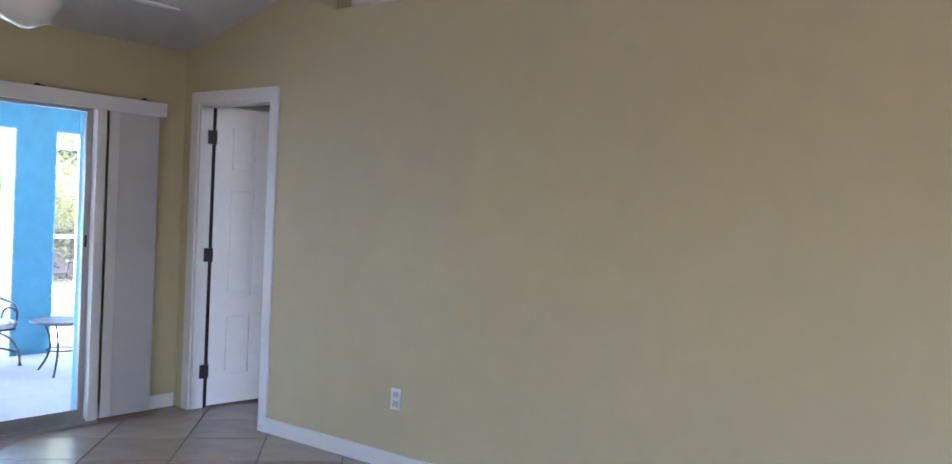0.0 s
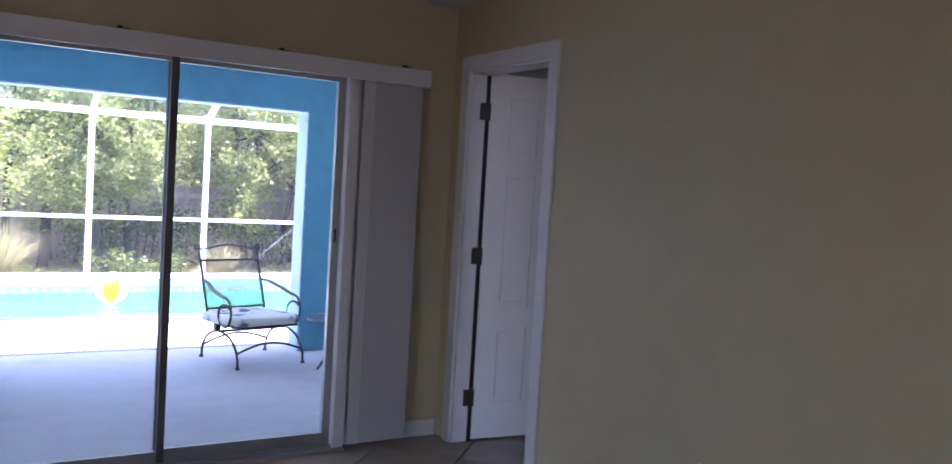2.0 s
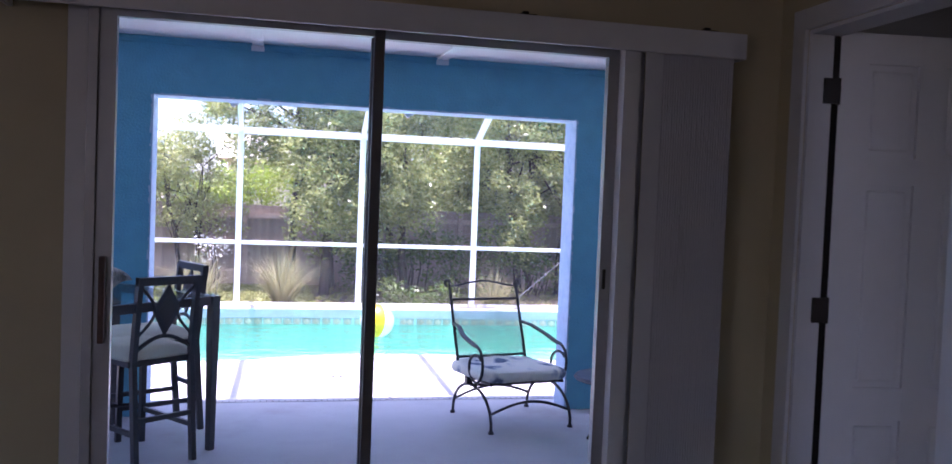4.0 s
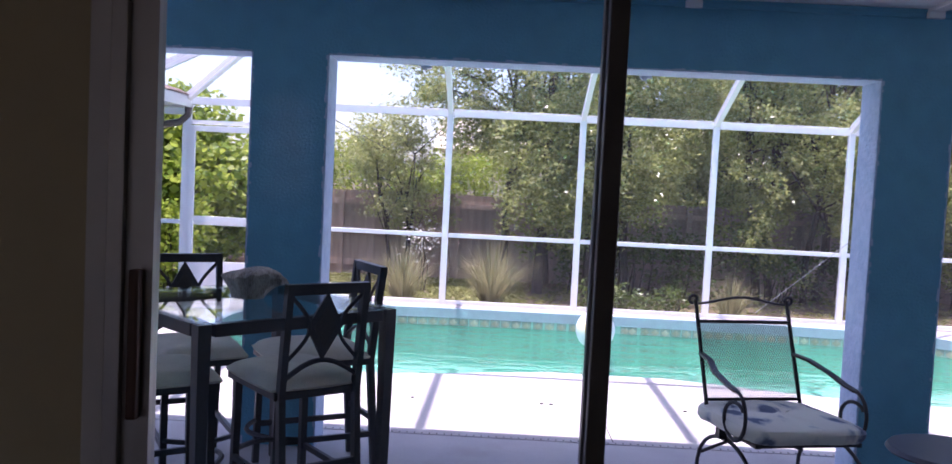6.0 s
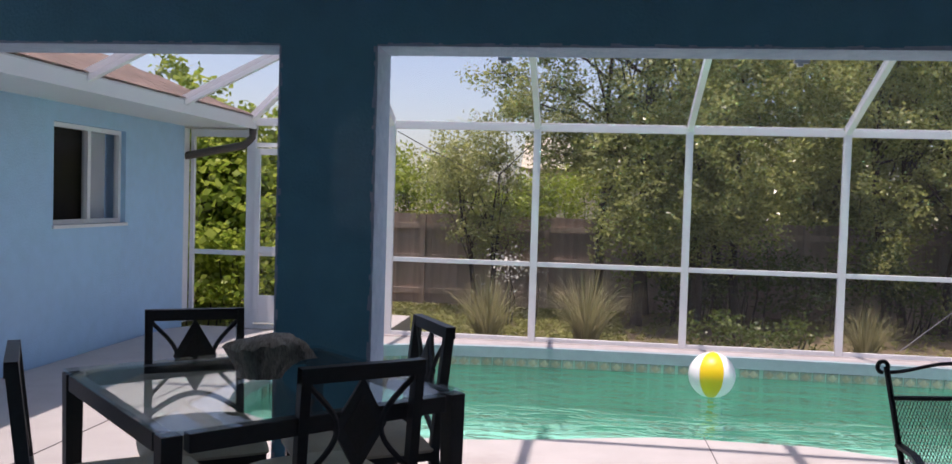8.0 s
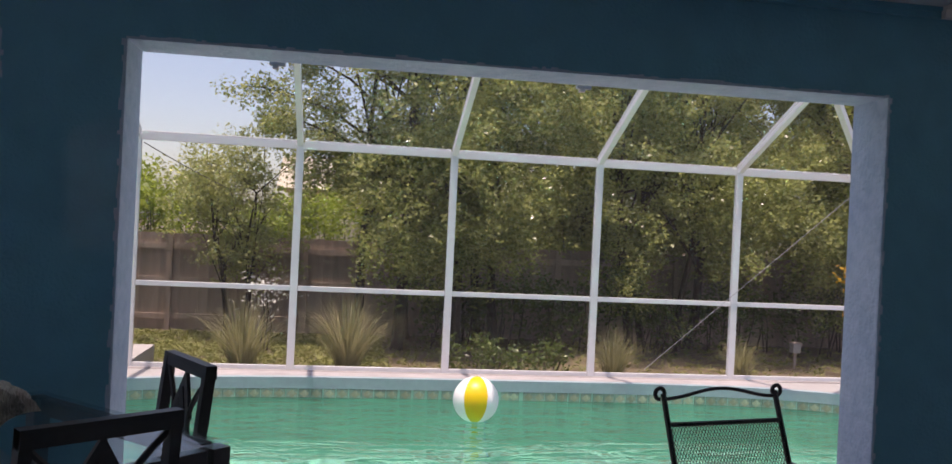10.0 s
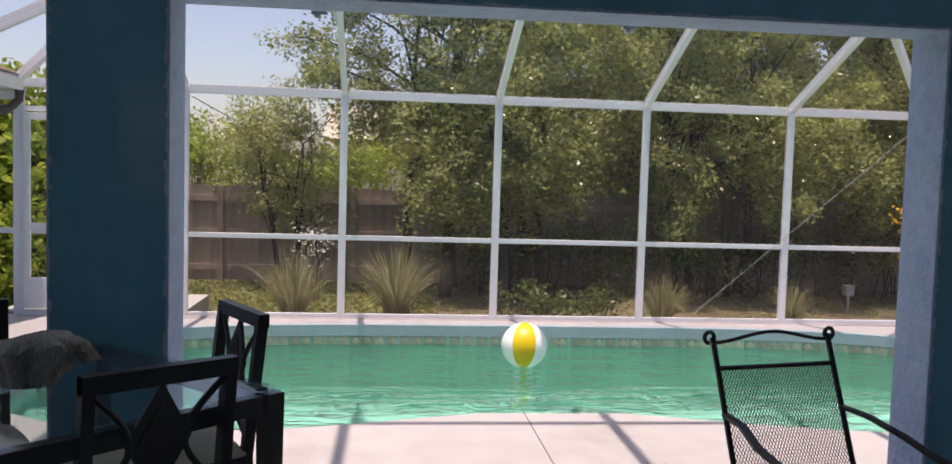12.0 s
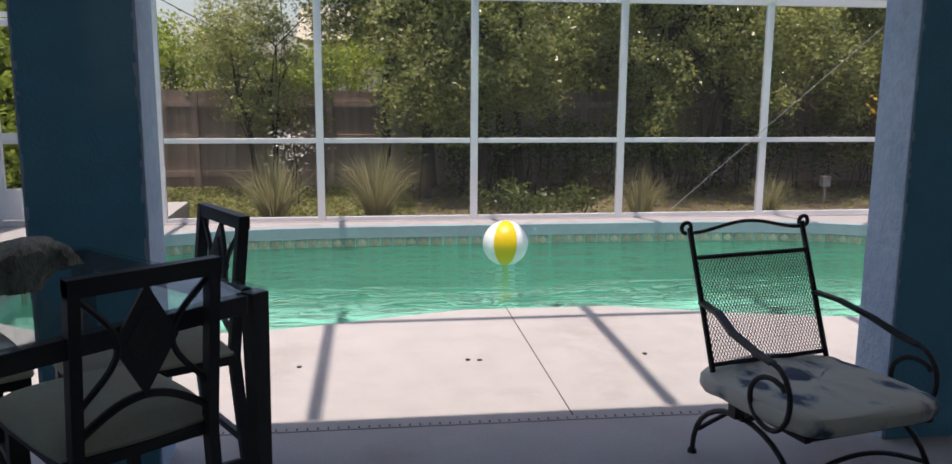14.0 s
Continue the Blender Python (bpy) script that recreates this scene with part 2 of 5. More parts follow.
def rod(bm, pts, r, sides=8, closed=False, flat=1.0):
    """A round rod along a line of points."""
    pts = [Vector(p) for p in pts]
    rings = []
    n = len(pts)
    up = None
    for i, p in enumerate(pts):
        d = (pts[(i + 1) % n] - pts[i - 1]) if closed else (pts[min(i + 1, n - 1)] - pts[max(i - 1, 0)])
        d.normalize()
        if up is None:
            up = Vector((0, 0, 1)) if abs(d.z) < 0.9 else Vector((1, 0, 0))
        s = d.cross(up).normalized()
        up = s.cross(d).normalized()
        rr = r[i] if isinstance(r, (list, tuple)) else r
        rings.append([bm.verts.new(p + s * rr * math.cos(2 * math.pi * k / sides) + up * rr * flat * math.sin(2 * math.pi * k / sides)) for k in range(sides)])
    for i in range(n if closed else n - 1):
        a, b = rings[i], rings[(i + 1) % n]
        for k in range(sides):
            j = (k + 1) % sides
            bm.faces.new((a[k], a[j], b[j], b[k]))
    if not closed:
        bm.faces.new(rings[0][::-1]), bm.faces.new(rings[-1])
    return bm


def arc(c, r, a0, a1, n=14, axis="y", ry=None):
    """Points of an arc round c, in degrees, in the plane across axis."""
    ry = ry or r
    out = []
    for i in range(n + 1):
        a = radians(a0 + (a1 - a0) * i / n)
        u, v = r * math.cos(a), ry * math.sin(a)
        out.append({"y": (c[0] + u, c[1], c[2] + v), "x": (c[0], c[1] + u, c[2] + v), "z": (c[0] + u, c[1] + v, c[2])}[axis])
    return out


def lathe(bm, profile, sides=24, centre=(0, 0, 0)):
    """A turned shape: profile of (radius, height)."""
    c = Vector(centre)
    rings = [[bm.verts.new(c + Vector((r * math.cos(2 * math.pi * k / sides), r * math.sin(2 * math.pi * k / sides), z))) for k in range(sides)] for r, z in profile]
    for a, b in zip(rings, rings[1:]):
        for k in range(sides):
            j = (k + 1) % sides
            bm.faces.new((a[k], a[j], b[j], b[k]))
    bm.faces.new(rings[0][::-1]), bm.faces.new(rings[-1])
    return bm


def make(name, bm, material, smooth=False):
    me = bpy.data.meshes.new(name)
    bm.to_mesh(me)
    bm.free()
    me.materials.append(material)
    if smooth:
        me.polygons.foreach_set("use_smooth", [True] * len(me.polygons))
        me.set_sharp_from_angle(angle=radians(40))
    return new(name, me)


def part(name, bm, material, parent, label="", smooth=False):
    ob = make(name, bm, material, smooth)
    ob.parent = parent
    if label:
        tagged(ob, label)
    return ob


def thing(name, label, category, group="", at=(0, 0, 0), turn=0):
    ob = new(name)
    ob.empty_display_size = 0.1
    ob.matrix_basis = pose(*at, 0, 0, turn)
    return tagged(ob, label, category, group)


def structure(name, bm, material, label, category, smooth=False):
    return tagged(make(name, bm, material, smooth), label, category, kind="structure")


# ---- the house ----
FLOOR, DECK_Z = 0.04, -0.045
WX, NY = -5.18, 3.80                 # slider wall and door wall, their faces to the room
GX = -5.135                          # the sliding glass
COL = -8.03                          # near face of the columns
BACK, SIDE = 4.4, -3.2               # the walls behind and beside the walk


def ceiling_at(x):
    return 2.42 + 0.27 * (x - WX) if x < -0.4 else 2.42 + 0.27 * (-0.4 - WX) - 0.27 * (x + 0.4)


structure("floor", boxes((WX - 0.2, BACK, SIDE, NY + 0.12, FLOOR - 0.2, FLOOR - 0.006), (-6.2, -2.2, NY + 0.12, 7.2, FLOOR - 0.2, FLOOR - 0.006)), GROUT, "grout bed under tan floor tiles", "floor")
# slider wall with its opening
SL0, SL1, SLT = 1.40, 3.20, 2.02
w = structure("wall_west", boxes((WX - 0.04, WX, SIDE, SL0, 0, 2.7), (WX - 0.04, WX, SL1, NY, 0, 2.7), (WX - 0.04, WX, SL0, SL1, SLT, 2.7)), CREAM, "cream painted wall round the sliding door", "wall")
structure("wall_outer", boxes((WX - 0.22, WX - 0.042, -2.3, SL0 - 0.12, -0.2, 2.7), (WX - 0.22, WX - 0.042, SL1, 8.0, -0.2, 2.7), (WX - 0.22, WX - 0.042, SL0 - 0.12, SL1, SLT, 2.7)), BLUE, "blue stucco outer wall of the house", "wall")
# door wall, open at the door and at the plant shelf
D0, D1, DT = -5.005, -4.28, 2.07
bm = bmesh.new()
SH0, SH1, SHZ = -3.75, -1.9, 2.56
prism(bm, [(WX, 0), (D0, 0), (D0, DT), (D1, DT), (D1, 0), (SH0 - 0.0, 0), (SH0, 4.0), (WX, 4.0)], NY, NY + 0.12, "y")
box(bm, SH0, SH1, NY, NY + 0.12, 0, SHZ)
box(bm, SH1, BACK, NY, NY + 0.12, 0, 4.0)
structure("wall_north", bm, CREAM, "long cream painted wall with a door", "wall")
structure("plant_shelf", boxes((SH0, SH1, NY + 0.12, NY + 0.6, SHZ - 0.05, SHZ), (SH0, SH1, NY + 0.6, NY + 0.66, SHZ, 4.0), (SH0 - 0.02, SH0, NY + 0.12, NY + 0.66, SHZ - 0.05, 4.0), (SH1, SH1 + 0.02, NY + 0.12, NY + 0.66, SHZ - 0.05, 4.0)), WHITE, "white recessed high shelf in the wall", "shelf")
# walls behind, with an arched window that faces the sliding door
AW0, AW1, AWZ, AWT = -0.98, -0.24, 0.95, 2.03
r = (AW1 - AW0) / 2
bm = boxes((BACK, BACK + 0.15, SIDE, AW0, 0, 4), (BACK, BACK + 0.15, AW1, NY + 0.12, 0, 4), (BACK, BACK + 0.15, AW0, AW1, 0, AWZ))
prism(bm, [(AW0, 4), (AW0, AWT)] + [(AW0 + r - r * math.cos(radians(i * 15)), AWT + r * math.sin(radians(i * 15))) for i in range(1, 12)] + [(AW1, AWT), (AW1, 4)], BACK, BACK + 0.15, "x")
structure("wall_east", bm, CREAM, "cream wall with an arched window", "wall")
# The side wall's opening is added, out of view, for the fill lamp.
structure("wall_south", boxes((WX, 0.4, SIDE - 0.15, SIDE, 0, 4), (2.6, BACK, SIDE - 0.15, SIDE, 0, 4), (0.4, 2.6, SIDE - 0.15, SIDE, 2.2, 4)), CREAM, "cream side wall with an unseen opening added for fill light", "wall")
bm = bmesh.new()
for a, b in ((WX - 0.1, -0.4), (-0.4, BACK + 0.15)):
    za, zb = ceiling_at(a), ceiling_at(b)
    prism(bm, [(a, za), (b, zb), (b, zb + 0.15), (a, za + 0.15)], SIDE - 0.15, NY + 0.7, "y")
structure("ceiling", bm, CEIL, "white vaulted ceiling with fine texture", "ceiling")
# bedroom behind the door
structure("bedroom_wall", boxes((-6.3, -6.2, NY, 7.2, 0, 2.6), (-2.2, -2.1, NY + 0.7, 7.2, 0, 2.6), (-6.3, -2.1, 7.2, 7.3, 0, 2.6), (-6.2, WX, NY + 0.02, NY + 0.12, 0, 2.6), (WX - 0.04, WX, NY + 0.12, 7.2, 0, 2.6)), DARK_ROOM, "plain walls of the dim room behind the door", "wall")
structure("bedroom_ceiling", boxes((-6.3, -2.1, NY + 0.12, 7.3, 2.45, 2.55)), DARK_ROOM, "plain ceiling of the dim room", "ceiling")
# baseboards
structure("baseboard", boxes((D1 + 0.075, BACK, NY - 0.014, NY, FLOOR, FLOOR + 0.09), (WX, WX + 0.014, SL1 + 0.02, NY - 0.014, FLOOR, FLOOR + 0.09), (WX, WX + 0.014, SIDE, SL0 - 0.08, FLOOR, FLOOR + 0.09), bevel=0.004), TRIM, "white wooden baseboard", "baseboard")
# door casing and jamb
structure("trim", boxes((D0 - 0.075, D0, NY - 0.016, NY, FLOOR, DT + 0.075), (D1, D1 + 0.075, NY - 0.016, NY, FLOOR, DT + 0.075), (D0, D1, NY - 0.016, NY, DT, DT + 0.075),
    (D0, D0 + 0.015, NY, NY + 0.122, FLOOR, DT), (D1 - 0.015, D1, NY, NY + 0.122, FLOOR, DT), (D0 + 0.015, D1 - 0.015, NY, NY + 0.122, DT - 0.015, DT), bevel=0.003), TRIM, "white door casing and jamb", "door frame")

# ---- lanai ----
structure("lanai_ceiling", boxes((COL - 0.05, WX - 0.22, -2.3, 8.0, 2.36, 2.42)), WHITE, "white lanai ceiling", "ceiling")
C1, C2, C3 = (0.805, 1.20), (4.01, 4.38), (7.3, 7.7)
T = 0.23
structure("beam", boxes((COL - T, COL, -2.3, 8.0, 2.0, 2.36)), BLUE, "blue stucco beam over the lanai openings", "beam")
for i, (a, b) in enumerate((C1, C2, C3)):
    structure("column_%d" % (i + 1), boxes((COL - T, COL, a, b, DECK_Z, 2.0)), BLUE, "blue stucco column of the lanai", "column")
structure("wall_lanai_end", boxes((COL - T, WX - 0.22, 8.0, 8.15, -0.1, 2.5)), BLUE, "blue stucco end wall of the lanai", "wall")
e = 0.003
bm = bmesh.new()
for a, b in ((C1[1], C2[0]), (C2[1], C3[0]), (-2.2, C1[0])):
    box(bm, COL - T + 0.002, COL - 0.002, a, b, 2.0 - e, 2.0)
    box(bm, COL - T + 0.002, COL - 0.002, a, a + e, DECK_Z, 2.0 - e)
    box(bm, COL - T + 0.002, COL - 0.002, b - e, b, DECK_Z, 2.0 - e)
structure("reveal", bm, REVEAL, "worn pale blue painted reveals of the lanai openings", "trim")
structure("crown_trim", boxes((COL, COL + 0.022, -2.3, 8.0, 2.318, 2.358), (COL + 0.022, COL + 0.034, -2.3, 8.0, 2.338, 2.358)), BLUE, "blue stepped trim under the lanai ceiling", "trim")
battens = [(COL, WX - 0.22, y - 0.035, y + 0.035, 2.342, 2.3595) for y in (-0.57, 0.63, 1.83, 3.03, 4.23, 5.43, 6.63)]
ends_ = [(COL + 0.034, COL + 0.06, y - 0.04, y + 0.04, 2.31, 2.342) for y in (-0.57, 0.63, 1.83, 3.03, 4.23, 5.43, 6.63)]
structure("ceiling_batten", boxes(*[(COL + 0.034, *b[1:]) for b in battens], *ends_), TRIM, "white battens over the joints of the lanai ceiling", "trim")
# Out of view: slabs that keep the sun out and cast the eave's shadow.
structure("roof", boxes((-7.4, 5.0, -3.6, 9.0, 4.2, 4.3), (COL - T - 0.02, COL - 0.05, -2.3, 9.0, 2.42, 2.56), (-6.3, -2.1, NY + 0.12, 9, 2.6, 2.7), (COL - 0.06, WX, -2.3, 9, 2.43, 2.55)), WHITE, "white eave and unseen roof slab that keeps out the sun", "roof")

# ---- deck and pool ----
PY, PH = 3.45, 3.95                       # pool's middle and half length along y
FAR = -13.3
WATER_Z = -0.24
FOOT_FALL = -0.07                         # fall of the deck at its far edge


def pool_near(y):
    return -9.674 - 0.553 * math.exp(-((y - 3.0) / 1.4) ** 2)


def pool_outline(grow=0.0, n=120):
    out = []
    for i in range(n):
        a = 2 * math.pi * i / n
        s = math.copysign(abs(math.sin(a)) ** 0.5, math.sin(a))
        c = math.copysign(abs(math.cos(a)) ** 0.5, math.cos(a))
        y = PY + PH * s
        nx = pool_near(y)
        mid, half = (nx + FAR) / 2, (nx - FAR) / 2
        p = Vector((mid + half * c, y))
        out.append(p)
    if grow:
        res = []
        for i, p in enumerate(out):
            d = (out[(i + 1) % n] - out[i - 1]).normalized()
            res.append(p + Vector((d.y, -d.x)) * grow)
        out = res
    return out


def sheet_with_hole(name, hole, x0, x1, y0, y1, z, drop, material, label, category, fall=0.0):
    """A slab round a hole: the rim of the hole joined to the outer rectangle, with the hole's edge as a face."""
    bm = bmesh.new()
    n = len(hole)
    cx, cy = sum(p.x for p in hole) / n, sum(p.y for p in hole) / n
    rim, low, outer = [], [], []
    for p in hole:
        dx, dy = p.x - cx, p.y - cy
        k = min((x1 - cx) / dx if dx > 1e-6 else (x0 - cx) / dx if dx < -1e-6 else 1e9, (y1 - cy) / dy if dy > 1e-6 else (y0 - cy) / dy if dy < -1e-6 else 1e9)
        rim.append(bm.verts.new((p.x, p.y, z)))
        low.append(bm.verts.new((p.x, p.y, z - drop)))
        ox = cx + dx * k
        outer.append(bm.verts.new((ox, cy + dy * k, z + fall * max(0.0, min(1.0, (-13.3 - ox) / 0.75)))))
    for i in range(n):
        j = (i + 1) % n
        bm.faces.new((rim[i], rim[j], outer[j], outer[i]))
        bm.faces.new((low[i], low[j], rim[j], rim[i]))
    for x, y in ((x0, y0), (x1, y0), (x1, y1), (x0, y1)):
        near = sorted(range(n), key=lambda i: (outer[i].co.x - x) ** 2 + (outer[i].co.y - y) ** 2)
        v = bm.verts.new((x, y, z + (fall if x < -13.3 else 0.0)))
        a, b = sorted(near[:2])
        if b - a > 1:
            a, b = b, a
        bm.faces.new((outer[a], outer[b], v))
    bmesh.ops.recalc_face_normals(bm, faces=bm.faces[:])
    for f in bm.faces:
        if abs(f.normal.z) > 0.9 and f.normal.z < 0:
            f.normal_flip()
    return structure(name, bm, material, label, category)


sheet_with_hole("pool_deck", pool_outline(0.0), -14.05, WX - 0.22, -2.3, 8.0, DECK_Z, 0.11, DECK, "pale painted concrete pool deck", "deck", fall=FOOT_FALL)
structure("deck_edge", boxes((-14.06, -14.05, -2.3, 8.0, -0.6, DECK_Z + FOOT_FALL - 0.002), (-14.05, WX - 0.3, 8.0, 8.02, -0.6, DECK_Z - 0.002)), DECK, "edge of the concrete deck", "deck")
bm = bmesh.new()
o = pool_outline(0.0)
n = len(o)
up, dn = [bm.verts.new((p.x, p.y, DECK_Z - 0.10)) for p in o], [bm.verts.new((p.x, p.y, -2.1)) for p in o]
for i in range(n):
    bm.faces.new((up[i], dn[i], dn[(i + 1) % n], up[(i + 1) % n]))
bm.faces.new(dn)
structure("pool_basin", bm, PLASTER, "aqua plastered swimming pool basin", "pool")
# the floor falls from the shallow house side to the deep far side
bm = bmesh.new()
shore_a, grid_ = pool_outline(-0.006), []
for i in range(41):
    x = -9.76 - (13.2 - 9.76) * i / 40
    u = max(0.0, min(1.0, (-11.15 - x) / 0.9))
    z = WATER_Z - 0.16 - 0.03 * max(0.0, -10.2 - x) - 1.5 * u * u * (3 - 2 * u)
    ys = [p.y for p, q in zip(shore_a, shore_a[1:] + shore_a[:1]) if (p.x - x) * (q.x - x) <= 0]
    if len(ys) >= 2:
        grid_.append([bm.verts.new((x, min(ys) + (max(ys) - min(ys)) * k / 30, z)) for k in range(31)])
for a, b in zip(grid_, grid_[1:]):
    for k in range(30):
        bm.faces.new((a[k], a[k + 1], b[k + 1], b[k]))
for f in bm.faces:
    f.normal_update()
    if f.normal.z < 0:
        f.normal_flip()
structure("pool_floor", bm, PALE_PLASTER, "pale plaster floor falling to the deep side of the pool", "pool", smooth=True)
# grey sheet between the coping and the screen wall, its colour standing for shade
bm = bmesh.new()
shore = [p for p in pool_outline(0.037) if p.x < -13.1]
rows_ = [[bm.verts.new((p.x, p.y, DECK_Z + 0.004)), bm.verts.new((-13.83, p.y, DECK_Z + 0.008 + FOOT_FALL * 0.75))] for p in shore]
for a, b in zip(rows_, rows_[1:]):
    if abs(a[0].co.y - b[0].co.y) < 1.0:
        bm.faces.new((a[0], b[0], b[1], a[1]))
bmesh.ops.recalc_face_normals(bm, faces=bm.faces[:])
structure("far_shade_strip", bm, SHADED_DECK, "concrete strip beside the screen wall, greyed to stand for shade", "deck")
bm = bmesh.new()
bm.faces.new([bm.verts.new((p.x, p.y, WATER_Z)) for p in pool_outline(-0.003)])
structure("water", bm, WATER, "clear turquoise pool water with small ripples", "water").visible_shadow = False

# ---- ground ----
bm = bmesh.new()
for x0, x1, y0, y1 in ((-400, -14.05, -300, 300), (-14.05, 300, -300, -3.5), (-14.05, 300, 8.02, 300), (5, 300, -3.5, 8.02)):
    bm.faces.new([bm.verts.new(v) for v in ((x0, y0, -0.3), (x1, y0, -0.3), (x1, y1, -0.3), (x0, y1, -0.3))])
structure("ground", bm, GRASS_SOIL, "dry lawn with brown mulch", "ground")

# ---- screen enclosure ----
CX, N_Z, M_Z, TOP = -13.9, 2.215, 0.738, 2.98
FOOT = -0.10                              # the deck falls towards the screen wall
POSTS = (-1.64, -0.06, 1.51, 3.09, 4.66, 6.25, 7.75)
cage = thing("screen_enclosure", "white aluminium screen enclosure round the pool", "pool enclosure")
for y in POSTS:
    wide = 0.075 if y != POSTS[0] else 0.1
    part("post", boxes((CX - 0.05, CX, y - wide / 2, y + wide / 2, FOOT, N_Z), bevel=0.004), CAGE, cage)
    if -1 < y < 7:
        part("rafter", bar(bmesh.new(), (CX - 0.02, y, N_Z), (-12.25, y, TOP), 0.055, 0.09), CAGE, cage)
        part("roof_beam", bar(bmesh.new(), (-12.25, y, TOP), (COL - T, y - 0.05, TOP), 0.055, 0.12), CAGE, cage)
for z, h in ((N_Z - 0.02, 0.09), (M_Z, 0.05), (FOOT + 0.03, 0.05)):
    for a, b in zip(POSTS, POSTS[1:]):
        part("rail", boxes((CX - 0.045, CX - 0.005, a + 0.04, b - 0.04, z - h / 2, z + h / 2), bevel=0.004), CAGE, cage)
part("hip_rafter", bar(bmesh.new(), (CX - 0.02, 7.75, N_Z), (-12.25, 6.25, TOP), 0.055, 0.09), CAGE, cage)
for x in (-12.25, -9.73):
    part("purlin", bar(bmesh.new(), (x, -0.06, TOP + 0.01), (x, 7.0, TOP + 0.01), 0.055, 0.08), CAGE, cage)
# side by the wing of the house
for x in (-10.65, -12.2, -13.85):
    part("side_rafter", bar(bmesh.new(), (x, -1.62, 2.22), (x if x > -13 else -12.25, -0.06, TOP), 0.055, 0.09), CAGE, cage)
for a, b in zip(POSTS, POSTS[1:]):
    for z0, z1 in ((FOOT + 0.055, M_Z - 0.025), (M_Z + 0.025, N_Z - 0.065)):
        bm = bmesh.new()
        bm.faces.new([bm.verts.new((CX - 0.02, y, z)) for y, z in ((a + 0.035, z0), (b - 0.035, z0), (b - 0.035, z1), (a + 0.035, z1))])
        part("screen_panel", bm, SCREEN, cage)

# screens of the roof: the slopes over the far wall and by the wing


def roof_screen(*corners):
    bm = bmesh.new()
    bm.faces.new([bm.verts.new(c) for c in corners])
    part("screen_panel", bm, ROOF_SCREEN, cage)


for a, b in zip(POSTS[1:], POSTS[2:6]):
    roof_screen((CX - 0.02, a + 0.03, N_Z), (CX - 0.02, b - 0.03, N_Z), (-12.25, b - 0.03, TOP), (-12.25, a + 0.03, TOP))
roof_screen((CX - 0.02, 6.28, N_Z), (CX - 0.02, 7.72, N_Z), (-12.25, 6.28, TOP))
for x0, x1 in ((-12.17, -10.68), (-10.62, COL - T)):
    roof_screen((x0, -1.6, 2.22), (x1, -1.6, 2.22), (x1, -0.08, TOP), (x0, -0.08, TOP))
roof_screen((-13.85, -1.6, 2.22), (-12.23, -1.6, 2.22), (-12.25, -0.08, TOP))
roof_screen((CX - 0.02, -1.6, N_Z), (CX - 0.02, -0.08, N_Z), (-12.25, -0.08, TOP))

# ---- wing of the house ----
WY, WEND = -2.35, -13.76
EAVE_Y = -1.60
structure("wall_wing", boxes((WEND, COL - T, WY - 0.2, WY, -0.3, 1.09), (WEND, -12.54, WY - 0.2, WY, 1.09, 1.96), (-11.40, COL - T, WY - 0.2, WY, 1.09, 1.96), (WEND, COL - T, WY - 0.2, WY, 1.96, 2.2), (WEND, WEND + 0.2, -9.0, WY - 0.2, -0.3, 2.2)), PALE_BLUE, "pale blue stucco wall of the house wing", "wall")
structure("soffit", boxes((WEND - 0.2, COL - T - 0.1, WY - 0.3, EAVE_Y - 0.02, 2.12, 2.16), (WEND - 0.2, WEND + 0.2, -9.0, WY - 0.3, 2.12, 2.16)), WHITE, "white soffit under the wing's eave", "eave")
structure("fascia", boxes((WEND - 0.22, COL - T - 0.1, EAVE_Y - 0.02, EAVE_Y + 0.01, 2.11, 2.24), (WEND - 0.24, WEND - 0.2, -9.0, EAVE_Y, 2.11, 2.24), bevel=0.004), TRIM, "white fascia and gutter along the wing's eave", "eave")
WING_ROOF = mat("brown_shingle", (0.18, 0.125, 0.10), 0.9, grain=0.35, scale=14, bump=0.5, bump_scale=60, random_value=0.25)
roof = thing("wing_roof", "brown shingled hip roof of the house wing", "roof")
slope = 0.42
bm = bmesh.new()
c0, c1 = (WEND - 0.2, EAVE_Y - 0.01), (COL - T - 0.1, EAVE_Y - 0.01)
top_y = -4.4
run = EAVE_Y - top_y
vs = [bm.verts.new(v) for v in ((c0[0], c0[1], 2.24), (c1[0], c1[1], 2.24), (c1[0], top_y, 2.24 + slope * run), (c0[0] + run, top_y, 2.24 + slope * run), (c0[0], -9.0, 2.24), (c0[0] + run, -9.0, 2.24 + slope * run))]
bm.faces.new((vs[0], vs[1], vs[2], vs[3]))
bm.faces.new((vs[4], vs[0], vs[3], vs[5]))
part("roof_deck", bm, WING_ROOF, roof)
# shingle courses on the slope that faces the pool
shingle_mesh = None
k = 0
rows = 9
for i in range(rows):
    y0 = EAVE_Y + 0.02 - i * 0.16
    z0 = 2.246 + slope * (i * 0.16)
    x = c0[0] + max(0, i * 0.16) + 0.1 + 0.15 * (i % 2)
    while x < -9.6 and k < 250:
        if shingle_mesh is None:
            ob = part("shingle", boxes((0, 0.29, -0.19, 0, 0, 0.008)), WING_ROOF, roof)
            shingle_mesh = ob.data
        else:
            ob = new("shingle", shingle_mesh)
            ob.parent = roof
        ob.matrix_basis = pose(x, y0, z0, -math.degrees(math.atan(slope)), 0, random.uniform(-0.6, 0.6))
        x += 0.30
        k += 1

win = tagged(thing("window_2", "white sliding window with grey blinds inside", "window"), kind="structure")
